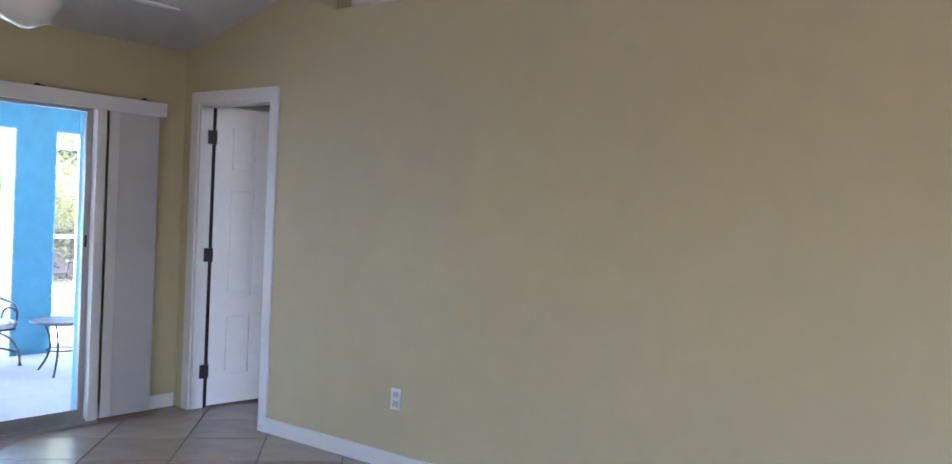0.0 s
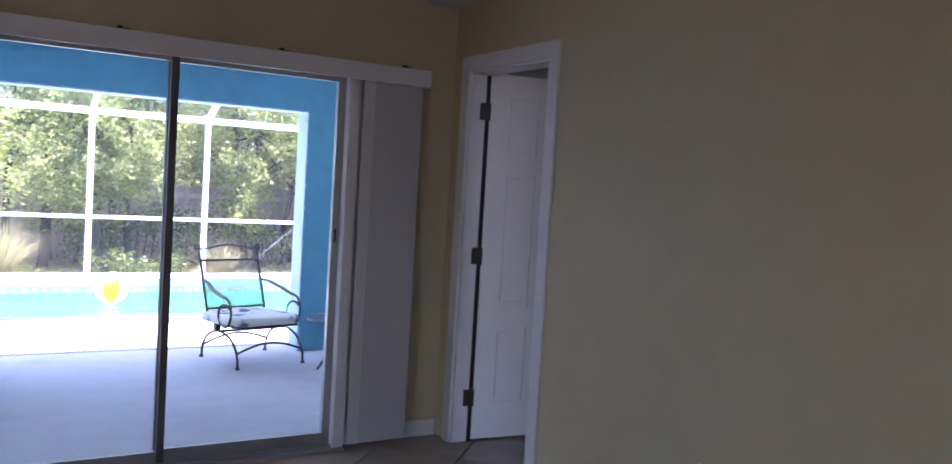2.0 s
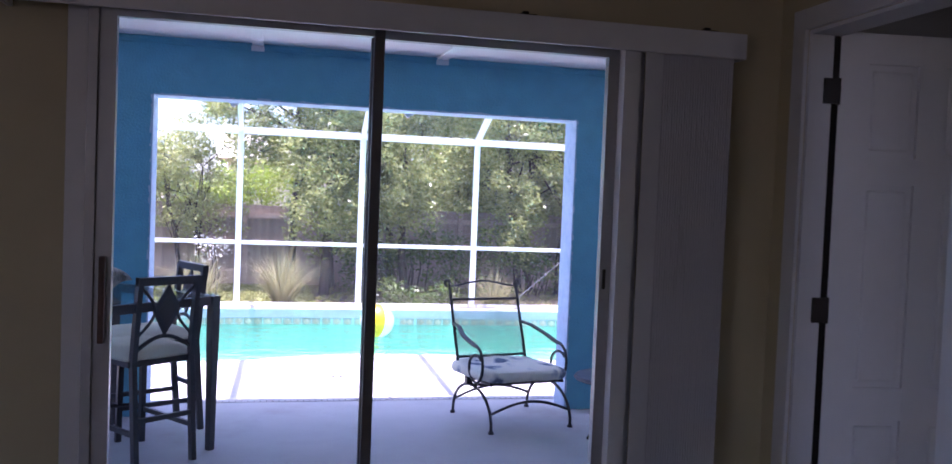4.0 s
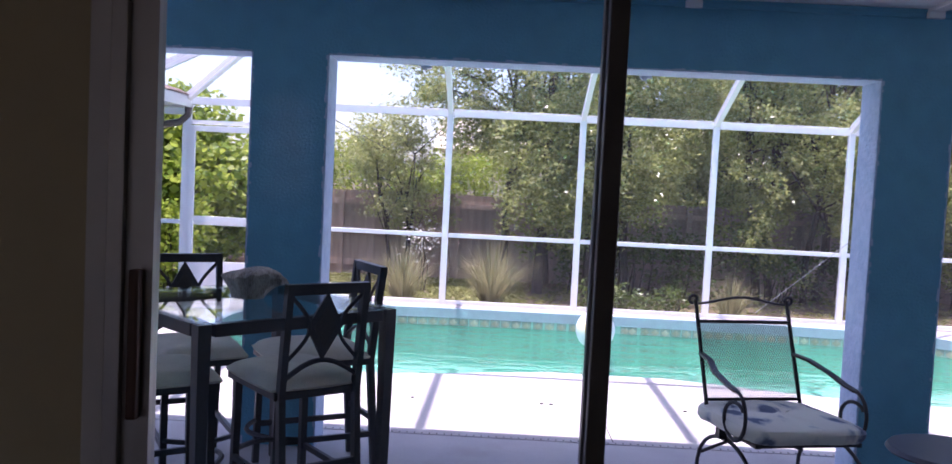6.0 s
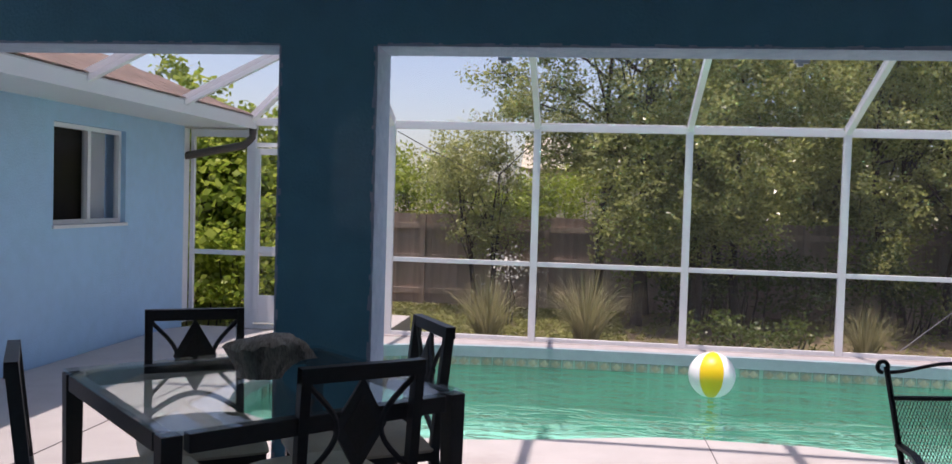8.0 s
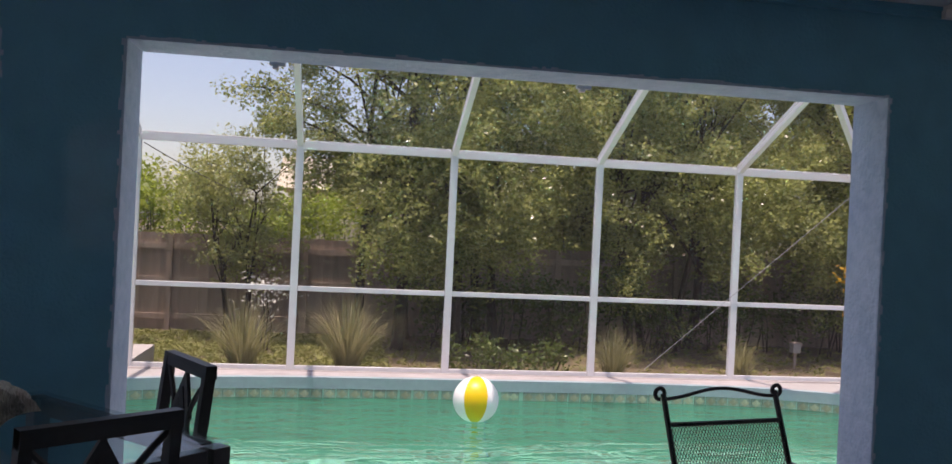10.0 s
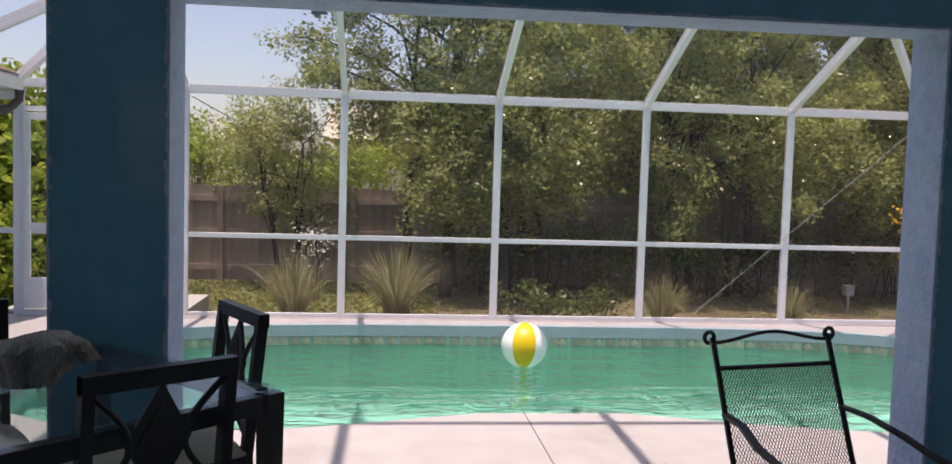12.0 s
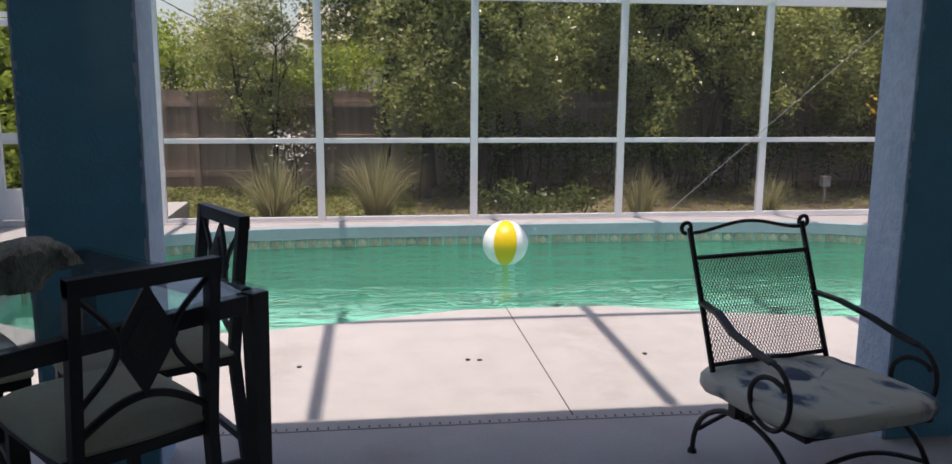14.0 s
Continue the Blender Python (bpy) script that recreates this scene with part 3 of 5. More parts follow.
part("window_frame", boxes((-12.54, -11.40, WY - 0.1, WY - 0.05, 1.09, 1.13), (-12.54, -11.40, WY - 0.1, WY - 0.05, 1.92, 1.96), (-12.54, -12.50, WY - 0.1, WY - 0.05, 1.13, 1.92), (-11.44, -11.40, WY - 0.1, WY - 0.05, 1.13, 1.92), (-12.02, -11.97, WY - 0.1, WY - 0.045, 1.13, 1.92)), TRIM, win)
part("window_sill", boxes((-12.56, -11.38, WY - 0.12, WY + 0.02, 1.06, 1.09), bevel=0.004), TRIM, win)
for a, b in ((-12.50, -12.02), (-11.97, -11.44)):
    bm = bmesh.new()
    bm.faces.new([bm.verts.new((x, WY - 0.08, z)) for x, z in ((b, 1.13), (a, 1.13), (a, 1.92), (b, 1.92))])
    part("pane", bm, GLASS, win)
part("curtain", boxes((-12.48, -12.11, WY - 0.19, WY - 0.18, 1.12, 1.95)), BLIND, win, "pale grey curtain behind the glass")
# Dark sheet behind the panes: the unlit room's shade as plain colour.
part("dark_inside", boxes((-12.54, -11.40, WY - 0.26, WY - 0.22, 1.05, 2.0)), BRONZE, win)
ds = tagged(thing("downspout", "dark metal downspout bent back under the eave", "downspout"))
part("pipe", rod(bmesh.new(), [(WEND - 0.15, EAVE_Y - 0.03, 2.12), (WEND - 0.15, EAVE_Y - 0.03, 2.02), (WEND - 0.13, EAVE_Y - 0.12, 1.93), (WEND - 0.05, WY - 0.1, 1.78), (WEND - 0.04, WY - 0.16, 1.7), (WEND - 0.04, WY - 0.17, -0.28)], 0.045, 8), mat("brown_metal", (0.09, 0.075, 0.065), 0.5), ds, smooth=True)

# screen door of the enclosure, between the first two posts
door = thing("screen_door", "white aluminium screen door of the enclosure", "screen door")
a, b = POSTS[0] + 0.06, POSTS[0] + 1.02
for nm, d in (("stile", (a, a + 0.06, DECK_Z + 0.02, 1.9)), ("stile", (b - 0.06, b, DECK_Z + 0.02, 1.9)), ("door_rail", (a + 0.06, b - 0.06, 1.83, 1.9)), ("door_rail", (a + 0.06, b - 0.06, 0.75, 0.82)), ("door_rail", (a + 0.06, b - 0.06, DECK_Z + 0.02, 0.28))):
    part(nm, boxes((CX + 0.003, CX + 0.035, *d), bevel=0.003), CAGE, door)
part("door_handle", boxes((CX + 0.035, CX + 0.07, b - 0.05, b - 0.02, 0.95, 1.08), bevel=0.005), ALU, door, "grey metal handle")
structure("transom", boxes((CX - 0.04, CX, POSTS[0] + 0.05, POSTS[1] - 0.04, 1.915, 1.965)), CAGE, "white rail over the screen door", "rail")
structure("low_wall", boxes((-15.4, -14.07, -1.9, -0.1, -0.3, -0.08), bevel=0.01), DECK, "pale concrete walk outside the screen door", "walk")
structure("wing_screen_post", boxes((CX - 0.05, CX, WY + 0.01, WY + 0.05, DECK_Z, 2.1), (CX - 0.05, CX, WY + 0.05, POSTS[0] - 0.05, 2.02, 2.1), (CX - 0.05, CX, WY + 0.05, POSTS[0] - 0.05, M_Z - 0.025, M_Z + 0.025), (CX, WEND, WY - 0.03, WY - 0.005, DECK_Z, 2.1)), CAGE, "white frame of the narrow screen bay by the wing", "screen frame")
# bracing wire and a power line
part("brace_wire", rod(bmesh.new(), [(CX + 0.01, 7.70, 2.1), (CX + 0.01, 5.25, 0.0)], 0.0035, 6), ALU, cage, "thin steel bracing cable")
wire = thing("power_line", "thin dark overhead wire", "wire")
part("wire", rod(bmesh.new(), [(CX - 0.03 - 0.9 * i, 0.0 + 0.10 * i, 2.12 - 0.09 * i + 0.004 * i * i) for i in range(0, 9)], 0.005, 6), BLACK, wire)
# small roof spot lamps under the enclosure's beam
spots = []
for y in (1.68, 2.86):
    s = thing("spot_fixture", "small white light fixture under the eave", "light fixture", "fixtures under the eave", at=(COL - T - 0.02, y, 1.985))
    part("mount", boxes((-0.012, 0.012, -0.03, 0.03, 0.0, 0.014), bevel=0.004), TRIM, s)
    part("lamp_head", boxes((-0.012, 0.012, -0.018, 0.006, -0.012, 0.0), bevel=0.004), TRIM, s)

# ---- pool edge ----
o = pool_outline(0.003)
inn, out = pool_outline(-0.012), pool_outline(0.035)
bm = bmesh.new()
n = len(o)
ring = [[bm.verts.new((p.x, p.y, z)) for p in q] for q, z in ((inn, DECK_Z - 0.112), (inn, DECK_Z - 0.004), (pool_outline(0.012), DECK_Z + 0.004), (out, DECK_Z + 0.003))]
far_side = [i for i in range(n) if o[i].x < -11.2]
for i in far_side:
    j = (i + 1) % n
    if j in far_side:
        for a, b in zip(ring, ring[1:]):
            bm.faces.new((a[i], a[j], b[j], b[i]))
bmesh.ops.recalc_face_normals(bm, faces=bm.faces[:])
bm.verts.ensure_lookup_table()
for v in [v for v in bm.verts if not v.link_faces]:
    bm.verts.remove(v)
structure("coping", bm, COPING, "pale blue rounded pool coping", "coping")
basin = bpy.data.objects["pool_basin"]
dense = pool_outline(-0.004, 3000)
tile_mesh, diamond_mesh = None, None
run, last, count = 0.0, None, 0
for p, q in zip(dense, dense[1:]):
    if p.x > -11.4:
        continue
    run += (q - p).length
    if run < 0.112:
        continue
    run = 0.0
    d = (q - p).normalized()
    ang = math.degrees(math.atan2(d.y, d.x))
    if tile_mesh is None:
        t_ob = part("pool_tile", boxes((-0.054, 0.054, -0.004, 0.004, -0.11, 0.0), bevel=0.002), TILE_A, basin, "green glazed waterline tile")
        bm = bmesh.new()
        vs = [bm.verts.new(v) for v in ((0, 0.007, -0.006), (0.046, 0.007, -0.045), (0, 0.007, -0.084), (-0.046, 0.007, -0.045))]
        bm.faces.new(vs)
        r = bmesh.ops.extrude_face_region(bm, geom=bm.faces[:])
        bmesh.ops.translate(bm, vec=(0, -0.005, 0), verts=[v for v in r["geom"] if isinstance(v, bmesh.types.BMVert)])
        bmesh.ops.recalc_face_normals(bm, faces=bm.faces[:])
        d_ob = part("tile_diamond", bm, TILE_B, basin, "tan diamond on a waterline tile")
        tile_mesh, diamond_mesh = t_ob.data, d_ob.data
    else:
        t_ob, d_ob = new("pool_tile", tile_mesh), new("tile_diamond", diamond_mesh)
        t_ob.parent = d_ob.parent = basin
    t_ob.matrix_basis = d_ob.matrix_basis = pose(p.x, p.y, DECK_Z - 0.114, 0, 0, ang)
    count += 1
    if count > 150:
        break

# ---- deck details ----
DARK_GAP = mat("dark_gap", (0.11, 0.105, 0.105), 0.9, grain=0.2, scale=30)
structure("deck_joint", boxes((-10.26, -8.42, 2.8195, 2.8245, DECK_Z, DECK_Z + 0.003), (-9.75, -8.42, 6.05, 6.058, DECK_Z, DECK_Z + 0.003), (-13.6, -8.42, -0.9, -0.892, DECK_Z, DECK_Z + 0.003)), DARK_GAP, "narrow control joint in the deck", "joint")
drain = thing("deck_drain", "narrow slotted drain along the deck", "drain")
part("channel", boxes((-8.40, -8.365, -2.2, 7.9, DECK_Z, DECK_Z + 0.004)), DECK, drain)
slot = None
for i in range(150):
    y = 0.9 + i * 0.042
    if slot is None:
        ob = part("slot", boxes((-0.010, 0.010, -0.003, 0.003, 0, 0.002)), DARK_GAP, drain)
        slot = ob.data
    else:
        ob = new("slot", slot)
        ob.parent = drain
    ob.location = (-8.382, y, DECK_Z + 0.004)
for x, y in ((-9.18, 1.61), (-9.20, 2.46), (-9.19, 2.52), (-9.20, 3.40)):
    cap = thing("drain_cover", "small dark round drain cover set in the deck", "drain cover", "drain covers in the deck", at=(x, y, DECK_Z))
    part("cap", lathe(bmesh.new(), [(0.013, 0.0), (0.013, 0.004), (0.009, 0.005)], 14), BRONZE, cap)

# ---- sliding door ----
sd = thing("sliding_door", "closed aluminium sliding glass door with two panels", "sliding door")
fz0, fz1 = FLOOR, SLT
part("head_track", boxes((GX - 0.05, GX + 0.05, SL0, SL1, fz1 - 0.03, fz1), bevel=0.003), ALU, sd)
part("sill_track", boxes((GX - 0.08, GX + 0.07, SL0, SL1, fz0 - 0.08, fz0 + 0.015), (GX + 0.015, GX + 0.02, SL0, SL1, fz0 + 0.015, fz0 + 0.03), (GX - 0.02, GX - 0.015, SL0, SL1, fz0 + 0.015, fz0 + 0.03)), ALU, sd)
for a, b, paint in ((SL0, SL0 + 0.03, ALU), (SL1 - 0.06, SL1, TRIM)):
    part("jamb", boxes((GX - 0.06, GX + 0.048, a, b, fz0 + 0.015, fz1 - 0.03), bevel=0.002), paint, sd)


def slider_panel(x, y0, y1, st0, st1):
    z0, z1 = fz0 + 0.03, fz1 - 0.03
    meet = (y0, y0 + st0) if y0 > 2.0 else (y1 - st1, y1)
    outer = (y1 - st1, y1) if meet[0] == y0 else (y0, y0 + st0)
    p = part("panel", boxes((x - 0.016, x + 0.016, *outer, z0, z1), (x - 0.016, x + 0.016, y0 + st0, y1 - st1, z1 - 0.05, z1), (x - 0.016, x + 0.016, y0 + st0, y1 - st1, z0, z0 + 0.055)), ALU, sd)
    bm = bmesh.new()
    bm.faces.new([bm.verts.new((x, y, z)) for y, z in ((y0 + st0, z0 + 0.055), (y1 - st1, z0 + 0.055), (y1 - st1, z1 - 0.05), (y0 + st0, z1 - 0.05))])
    part("meeting_stile", boxes((x - 0.017, x + 0.017, *meet, z0, z1), bevel=0.003), BACKLIT_ALU, p, "meeting stile, darkened as if backlit")
    g = part("pane", bm, GLASS, p, "clear glass pane")
    g.visible_shadow = False
    return p


left = slider_panel(GX + 0.018, SL0 + 0.03, 2.304, 0.05, 0.035)
right = slider_panel(GX - 0.018, 2.264, SL1 - 0.06, 0.036, 0.04)
WOOD_PULL = mat("brown_wood_pull", (0.10, 0.045, 0.03), 0.5, grain=0.3, scale=14)
part("pull_handle", boxes((GX + 0.034, GX + 0.06, SL0 + 0.046, SL0 + 0.066, 0.93, 1.2), bevel=0.006), WOOD_PULL, left, "brown wooden pull handle")
part("latch", boxes((GX - 0.002, GX + 0.006, SL1 - 0.09, SL1 - 0.08, 1.12, 1.19)), BRONZE, right)
# white casing strips beside the opening
structure("door_return", boxes((WX, WX + 0.012, SL1 + 0.002, SL1 + 0.05, FLOOR, SLT), (WX, WX + 0.012, SL0 - 0.075, SL0 - 0.002, FLOOR, SLT), bevel=0.002), TRIM, "white casing strips of the sliding door", "trim")
val = thing("valance", "white wooden valance over the sliding door", "valance")
part("front_board", boxes((WX + 0.115, WX + 0.13, 1.15, 3.585, 1.955, 2.045), bevel=0.003), TRIM, val)
part("top_board", boxes((WX, WX + 0.115, 1.15, 3.585, 2.03, 2.045)), TRIM, val)
for y in (1.15, 3.57):
    part("end_board", boxes((WX + 0.001, WX + 0.115, y, y + 0.015, 1.955, 2.03)), TRIM, val)
part("head_rail", boxes((WX + 0.04, WX + 0.085, 1.17, 3.565, 1.985, 2.02)), ALU, val)
for y in (2.02, 2.75, 3.42):
    clip = part("clip", boxes((WX + 0.02, WX + 0.11, y, y + 0.06, 2.045, 2.052), (WX + 0.09, WX + 0.11, y + 0.01, y + 0.03, 2.052, 2.06)), BRONZE, val, "small dark bracket on the valance")
vb = thing("vertical_blinds", "pale grey vertical blinds drawn into a stack", "blinds")
slat = None
for i in range(30):
    if slat is None:
        ob = part("slat", boxes((-0.043, 0.043, -0.0044, 0.0044, 0, 1.92)), BLIND, vb)
        slat = ob.data
    else:
        ob = new("slat", slat)
        ob.parent = vb
    ob.matrix_basis = pose(WX + 0.062, 3.265 + 0.0096 * i, FLOOR + 0.03, 0, 0, 3 + random.uniform(-0.25, 0.25))
part("front_slat", boxes((WX + 0.108, WX + 0.1105, 3.21, 3.275, FLOOR + 0.03, 1.985)), mat("white_vinyl", (0.66, 0.67, 0.69), 0.45, grain=0.03, scale=9), vb, "white vinyl end slat")

# ---- interior door ----
leaf_door = thing("bedroom_door", "white six-panel door standing open into the next room", "door", at=(D0 + 0.02, NY + 0.118, FLOOR + 0.012), turn=83)
W_, H_ = 0.71, 2.02
bm = boxes((0, W_, 0.013, 0.022, 0, H_))
for x0, x1 in ((0, 0.11), (W_ - 0.11, W_), (W_ / 2 - 0.05, W_ / 2 + 0.05)):
    box(bm, x0, x1, 0, 0.035, 0, H_)
for z0, z1 in ((0, 0.2), (0.62, 0.74), (1.48, 1.58), (H_ - 0.11, H_)):
    for x0, x1 in ((0.11, W_ / 2 - 0.05), (W_ / 2 + 0.05, W_ - 0.11)):
        box(bm, x0, x1, 0.0005, 0.0345, z0, z1)
part("leaf", bm, TRIM, leaf_door)
for z0, z1 in ((0.2, 0.62), (0.74, 1.48), (1.58, H_ - 0.11)):
    for x0, x1 in ((0.11, W_ / 2 - 0.05), (W_ / 2 + 0.05, W_ - 0.11)):
        part("door_panel", boxes((x0 + 0.022, x1 - 0.022, 0.004, 0.031, z0 + 0.022, z1 - 0.022), bevel=0.009), TRIM, leaf_door)
for z in (0.28, 1.065, 1.85):
    h = part("hinge", boxes((-0.06, -0.002, -0.014, -0.002, z - 0.05 - FLOOR, z + 0.04 - FLOOR), (-0.001, 0.003, -0.004, 0.03, z - 0.05 - FLOOR, z + 0.04 - FLOOR)), BRONZE, leaf_door, "dark bronze butt hinge")
    part("knuckle", lathe(bmesh.new(), [(0.007, z - 0.052 - FLOOR), (0.007, z + 0.042 - FLOOR)], 10, (-0.004, -0.006, 0)), BRONZE, h)
# Solid dark strips in BRONZE stand for the shade in the hinge-side gap.
structure("jamb_shade_strip", boxes((D0 + 0.0152, D0 + 0.0172, NY + 0.092, NY + 0.121, FLOOR, DT - 0.016)), BRONZE, "dark strip for the shade between jamb and door edge", "gap")
part("edge_shade_strip", boxes((-0.012, -0.006, 0.004, 0.03, 0, H_)), BRONZE, leaf_door, "dark strip for the shade at the hinge side")

# ---- outlets ----
for x, z in ((-3.16, 0.42),):
    ot = thing("wall_outlet", "white duplex outlet on the cream wall", "outlet", at=(x, NY, z))
    part("cover_plate", boxes((-0.036, 0.036, -0.006, 0, -0.058, 0.058), bevel=0.002), TRIM, ot)
    for dz in (-0.025, 0.025):
        part("socket", boxes((-0.017, 0.017, -0.009, -0.0055, dz - 0.015, dz + 0.015), bevel=0.003), mat("ivory_plastic", (0.55, 0.54, 0.5), 0.4), ot)

# ---- ceiling fan ----
fan = thing("ceiling_fan", "white ceiling fan with a glass bowl light", "ceiling fan", at=(-3.55, 1.98, 2.2))
zc = ceiling_at(-3.55) - 2.2
part("downrod", lathe(bmesh.new(), [(0.06, zc - 0.06), (0.065, zc + 0.02)], 20), TRIM, fan, smooth=True)
part("rod", lathe(bmesh.new(), [(0.014, 0.2), (0.014, zc)], 12), TRIM, fan)
part("motor", lathe(bmesh.new(), [(0.05, 0.03), (0.11, 0.06), (0.12, 0.13), (0.09, 0.19), (0.03, 0.22)], 28), TRIM, fan, smooth=True)
part("glass_bowl", lathe(bmesh.new(), [(0.02, -0.12), (0.09, -0.09), (0.125, -0.03), (0.13, 0.0), (0.06, 0.035)], 28), mat("frosted_glass", (0.75, 0.75, 0.73), 0.25), fan, "frosted glass light bowl", smooth=True)
for i in range(5):
    bm = bmesh.new()
    prism(bm, [(0.14, -0.045), (0.3, -0.06), (0.6, -0.068), (0.66, -0.04), (0.66, 0.04), (0.6, 0.068), (0.3, 0.06), (0.14, 0.045)], 0.09, 0.098, "z")
    bl = part("blade", bm, TRIM, fan)
    bl.matrix_basis = pose(0, 0, 0, 10, 0, 20 + 72 * i)

# ---- arched window behind the walk ----
aw = tagged(thing("window_1", "arched white window with open horizontal blinds", "window"), kind="structure")
r = (AW1 - AW0) / 2
bm = boxes((BACK + 0.05, BACK + 0.09, AW0, AW0 + 0.04, AWZ, AWT), (BACK + 0.05, BACK + 0.09, AW1 - 0.04, AW1, AWZ, AWT), (BACK + 0.05, BACK + 0.09, AW0, AW1, AWZ, AWZ + 0.04), (BACK + 0.05, BACK + 0.09, AW0, AW1, AWT - 0.03, AWT + 0.03), (BACK + 0.05, BACK + 0.09, AW0 + r - 0.015, AW0 + r + 0.015, AWT + 0.03, AWT + r))
part("window_frame", bm, TRIM, aw)
for i in range(20):
    ob = part("slat", boxes((BACK + 0.02, BACK + 0.045, AW0 + 0.02, AW1 - 0.02, AWZ + 0.04 + 0.043 * i, AWZ + 0.043 + 0.043 * i)), TRIM, aw)

# uneven paint line along the edges of the lanai openings
rng_line = random.Random(77)
bm = bmesh.new()
for a, b in ((C1[1], C2[0]), (C2[1], C3[0]), (-2.2, C1[0])):
    y = a
    while y < b:
        w_ = rng_line.uniform(0.012, 0.05)
        h_ = 0.004 + 0.010 * rng_line.random() ** 2
        box(bm, COL, COL + 0.0015, y, min(b, y + w_), 2.0 - 0.002, 2.0 + h_)
        y += w_
    z = DECK_Z
    while z < 1.995:
        w_ = rng_line.uniform(0.012, 0.05)
        for yy, sgn in ((a, -1), (b, 1)):
            h_ = 0.004 + 0.012 * rng_line.random() ** 2
            box(bm, COL, COL + 0.0015, min(yy, yy + sgn * h_), max(yy, yy + sgn * h_), z, min(1.998, z + w_))
        z += w_
structure("paint_line", bm, REVEAL, "uneven pale paint edge round the lanai openings", "trim")
# Unseen frame added round the south opening that holds the fill lamp.
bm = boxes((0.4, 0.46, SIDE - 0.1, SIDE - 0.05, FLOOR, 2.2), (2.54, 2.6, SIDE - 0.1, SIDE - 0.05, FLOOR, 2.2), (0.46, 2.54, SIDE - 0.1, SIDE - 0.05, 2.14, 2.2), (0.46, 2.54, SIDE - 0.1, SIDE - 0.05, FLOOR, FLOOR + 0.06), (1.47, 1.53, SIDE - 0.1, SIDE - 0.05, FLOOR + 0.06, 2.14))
structure("fill_opening_frame", bm, ALU, "unseen aluminium frame added round the fill lamp opening", "window")

structure("cage_curb", boxes((CX - 0.09, CX + 0.07, POSTS[0] + 1.05, POSTS[-1], FOOT - 0.03, FOOT + 0.012), bevel=0.006), mat("grey_weathered_sill", (0.36, 0.33, 0.32), 0.85, grain=0.3, scale=8, bump=0.3), "grey sill under the screen enclosure", "sill")

# ---- dining set on the lanai ----
TAUPE = mat("taupe_fabric", (0.64, 0.59, 0.46), 0.9, grain=0.12, scale=60, bump=0.4, bump_scale=400)
TABLE_GLASS = clear("table_glass", (0.90, 0.95, 0.95), 0.0, 1.3)
# the slab has two faces, so its gloss follows the grazing angle on both sides alike
tn, tl_ = TABLE_GLASS.node_tree.nodes, TABLE_GLASS.node_tree.links
facing, weak = tn.new("ShaderNodeLayerWeight"), tn.new("ShaderNodeMath")
facing.inputs["Blend"].default_value = 0.22
weak.operation = "MULTIPLY"
weak.inputs[1].default_value = 0.45
tl_.new(facing.outputs["Facing"], weak.inputs[0])
tl_.new(weak.outputs[0], tn["Mix Shader"].inputs[0])
DIAMOND = mat("dark_wicker_panel", (0.05, 0.042, 0.038), 0.6, grain=0.4, scale=60, bump=0.5, bump_scale=200)


def tapered_leg(bm, x, y, z0, z1, w0, w1):
    vs = [bm.verts.new((x + sx * w / 2, y + sy * w / 2, z)) for z, w in ((z0, w0), (z1, w1)) for sx, sy in ((-1, -1), (1, -1), (1, 1), (-1, 1))]
    for q in ((3, 2, 1, 0), (4, 5, 6, 7), (0, 1, 5, 4), (1, 2, 6, 5), (2, 3, 7, 6), (3, 0, 4, 7)):
        bm.faces.new([vs[i] for i in q])
    return bm


def dining_table(at, turn, side, height):
    tb = thing("dining_table", "square black metal counter table with a glass top", "table", at=at, turn=turn)
    h = side / 2
    for sx, sy in ((-1, -1), (1, -1), (1, 1), (-1, 1)):
        part("leg", tapered_leg(bmesh.new(), sx * (h - 0.027), sy * (h - 0.027), 0, height - 0.012, 0.036, 0.052), BLACK, tb)
    for a in (0, 90, 180, 270):
        ob = part("apron", boxes((-h + 0.07, h - 0.07, h - 0.045, h - 0.003, height - 0.06, height - 0.012), bevel=0.003), BLACK, tb)
        ob.matrix_basis = pose(0, 0, 0, 0, 0, a)
    part("glass_top", boxes((-h + 0.004, h - 0.004, -h + 0.004, h - 0.004, height - 0.011, height), bevel=0.002), TABLE_GLASS, tb, "clear glass table top")
    return tb


TABLE_Z = 0.836
table = dining_table((-7.25, 1.043, DECK_Z), 46, 0.912, TABLE_Z - DECK_Z)


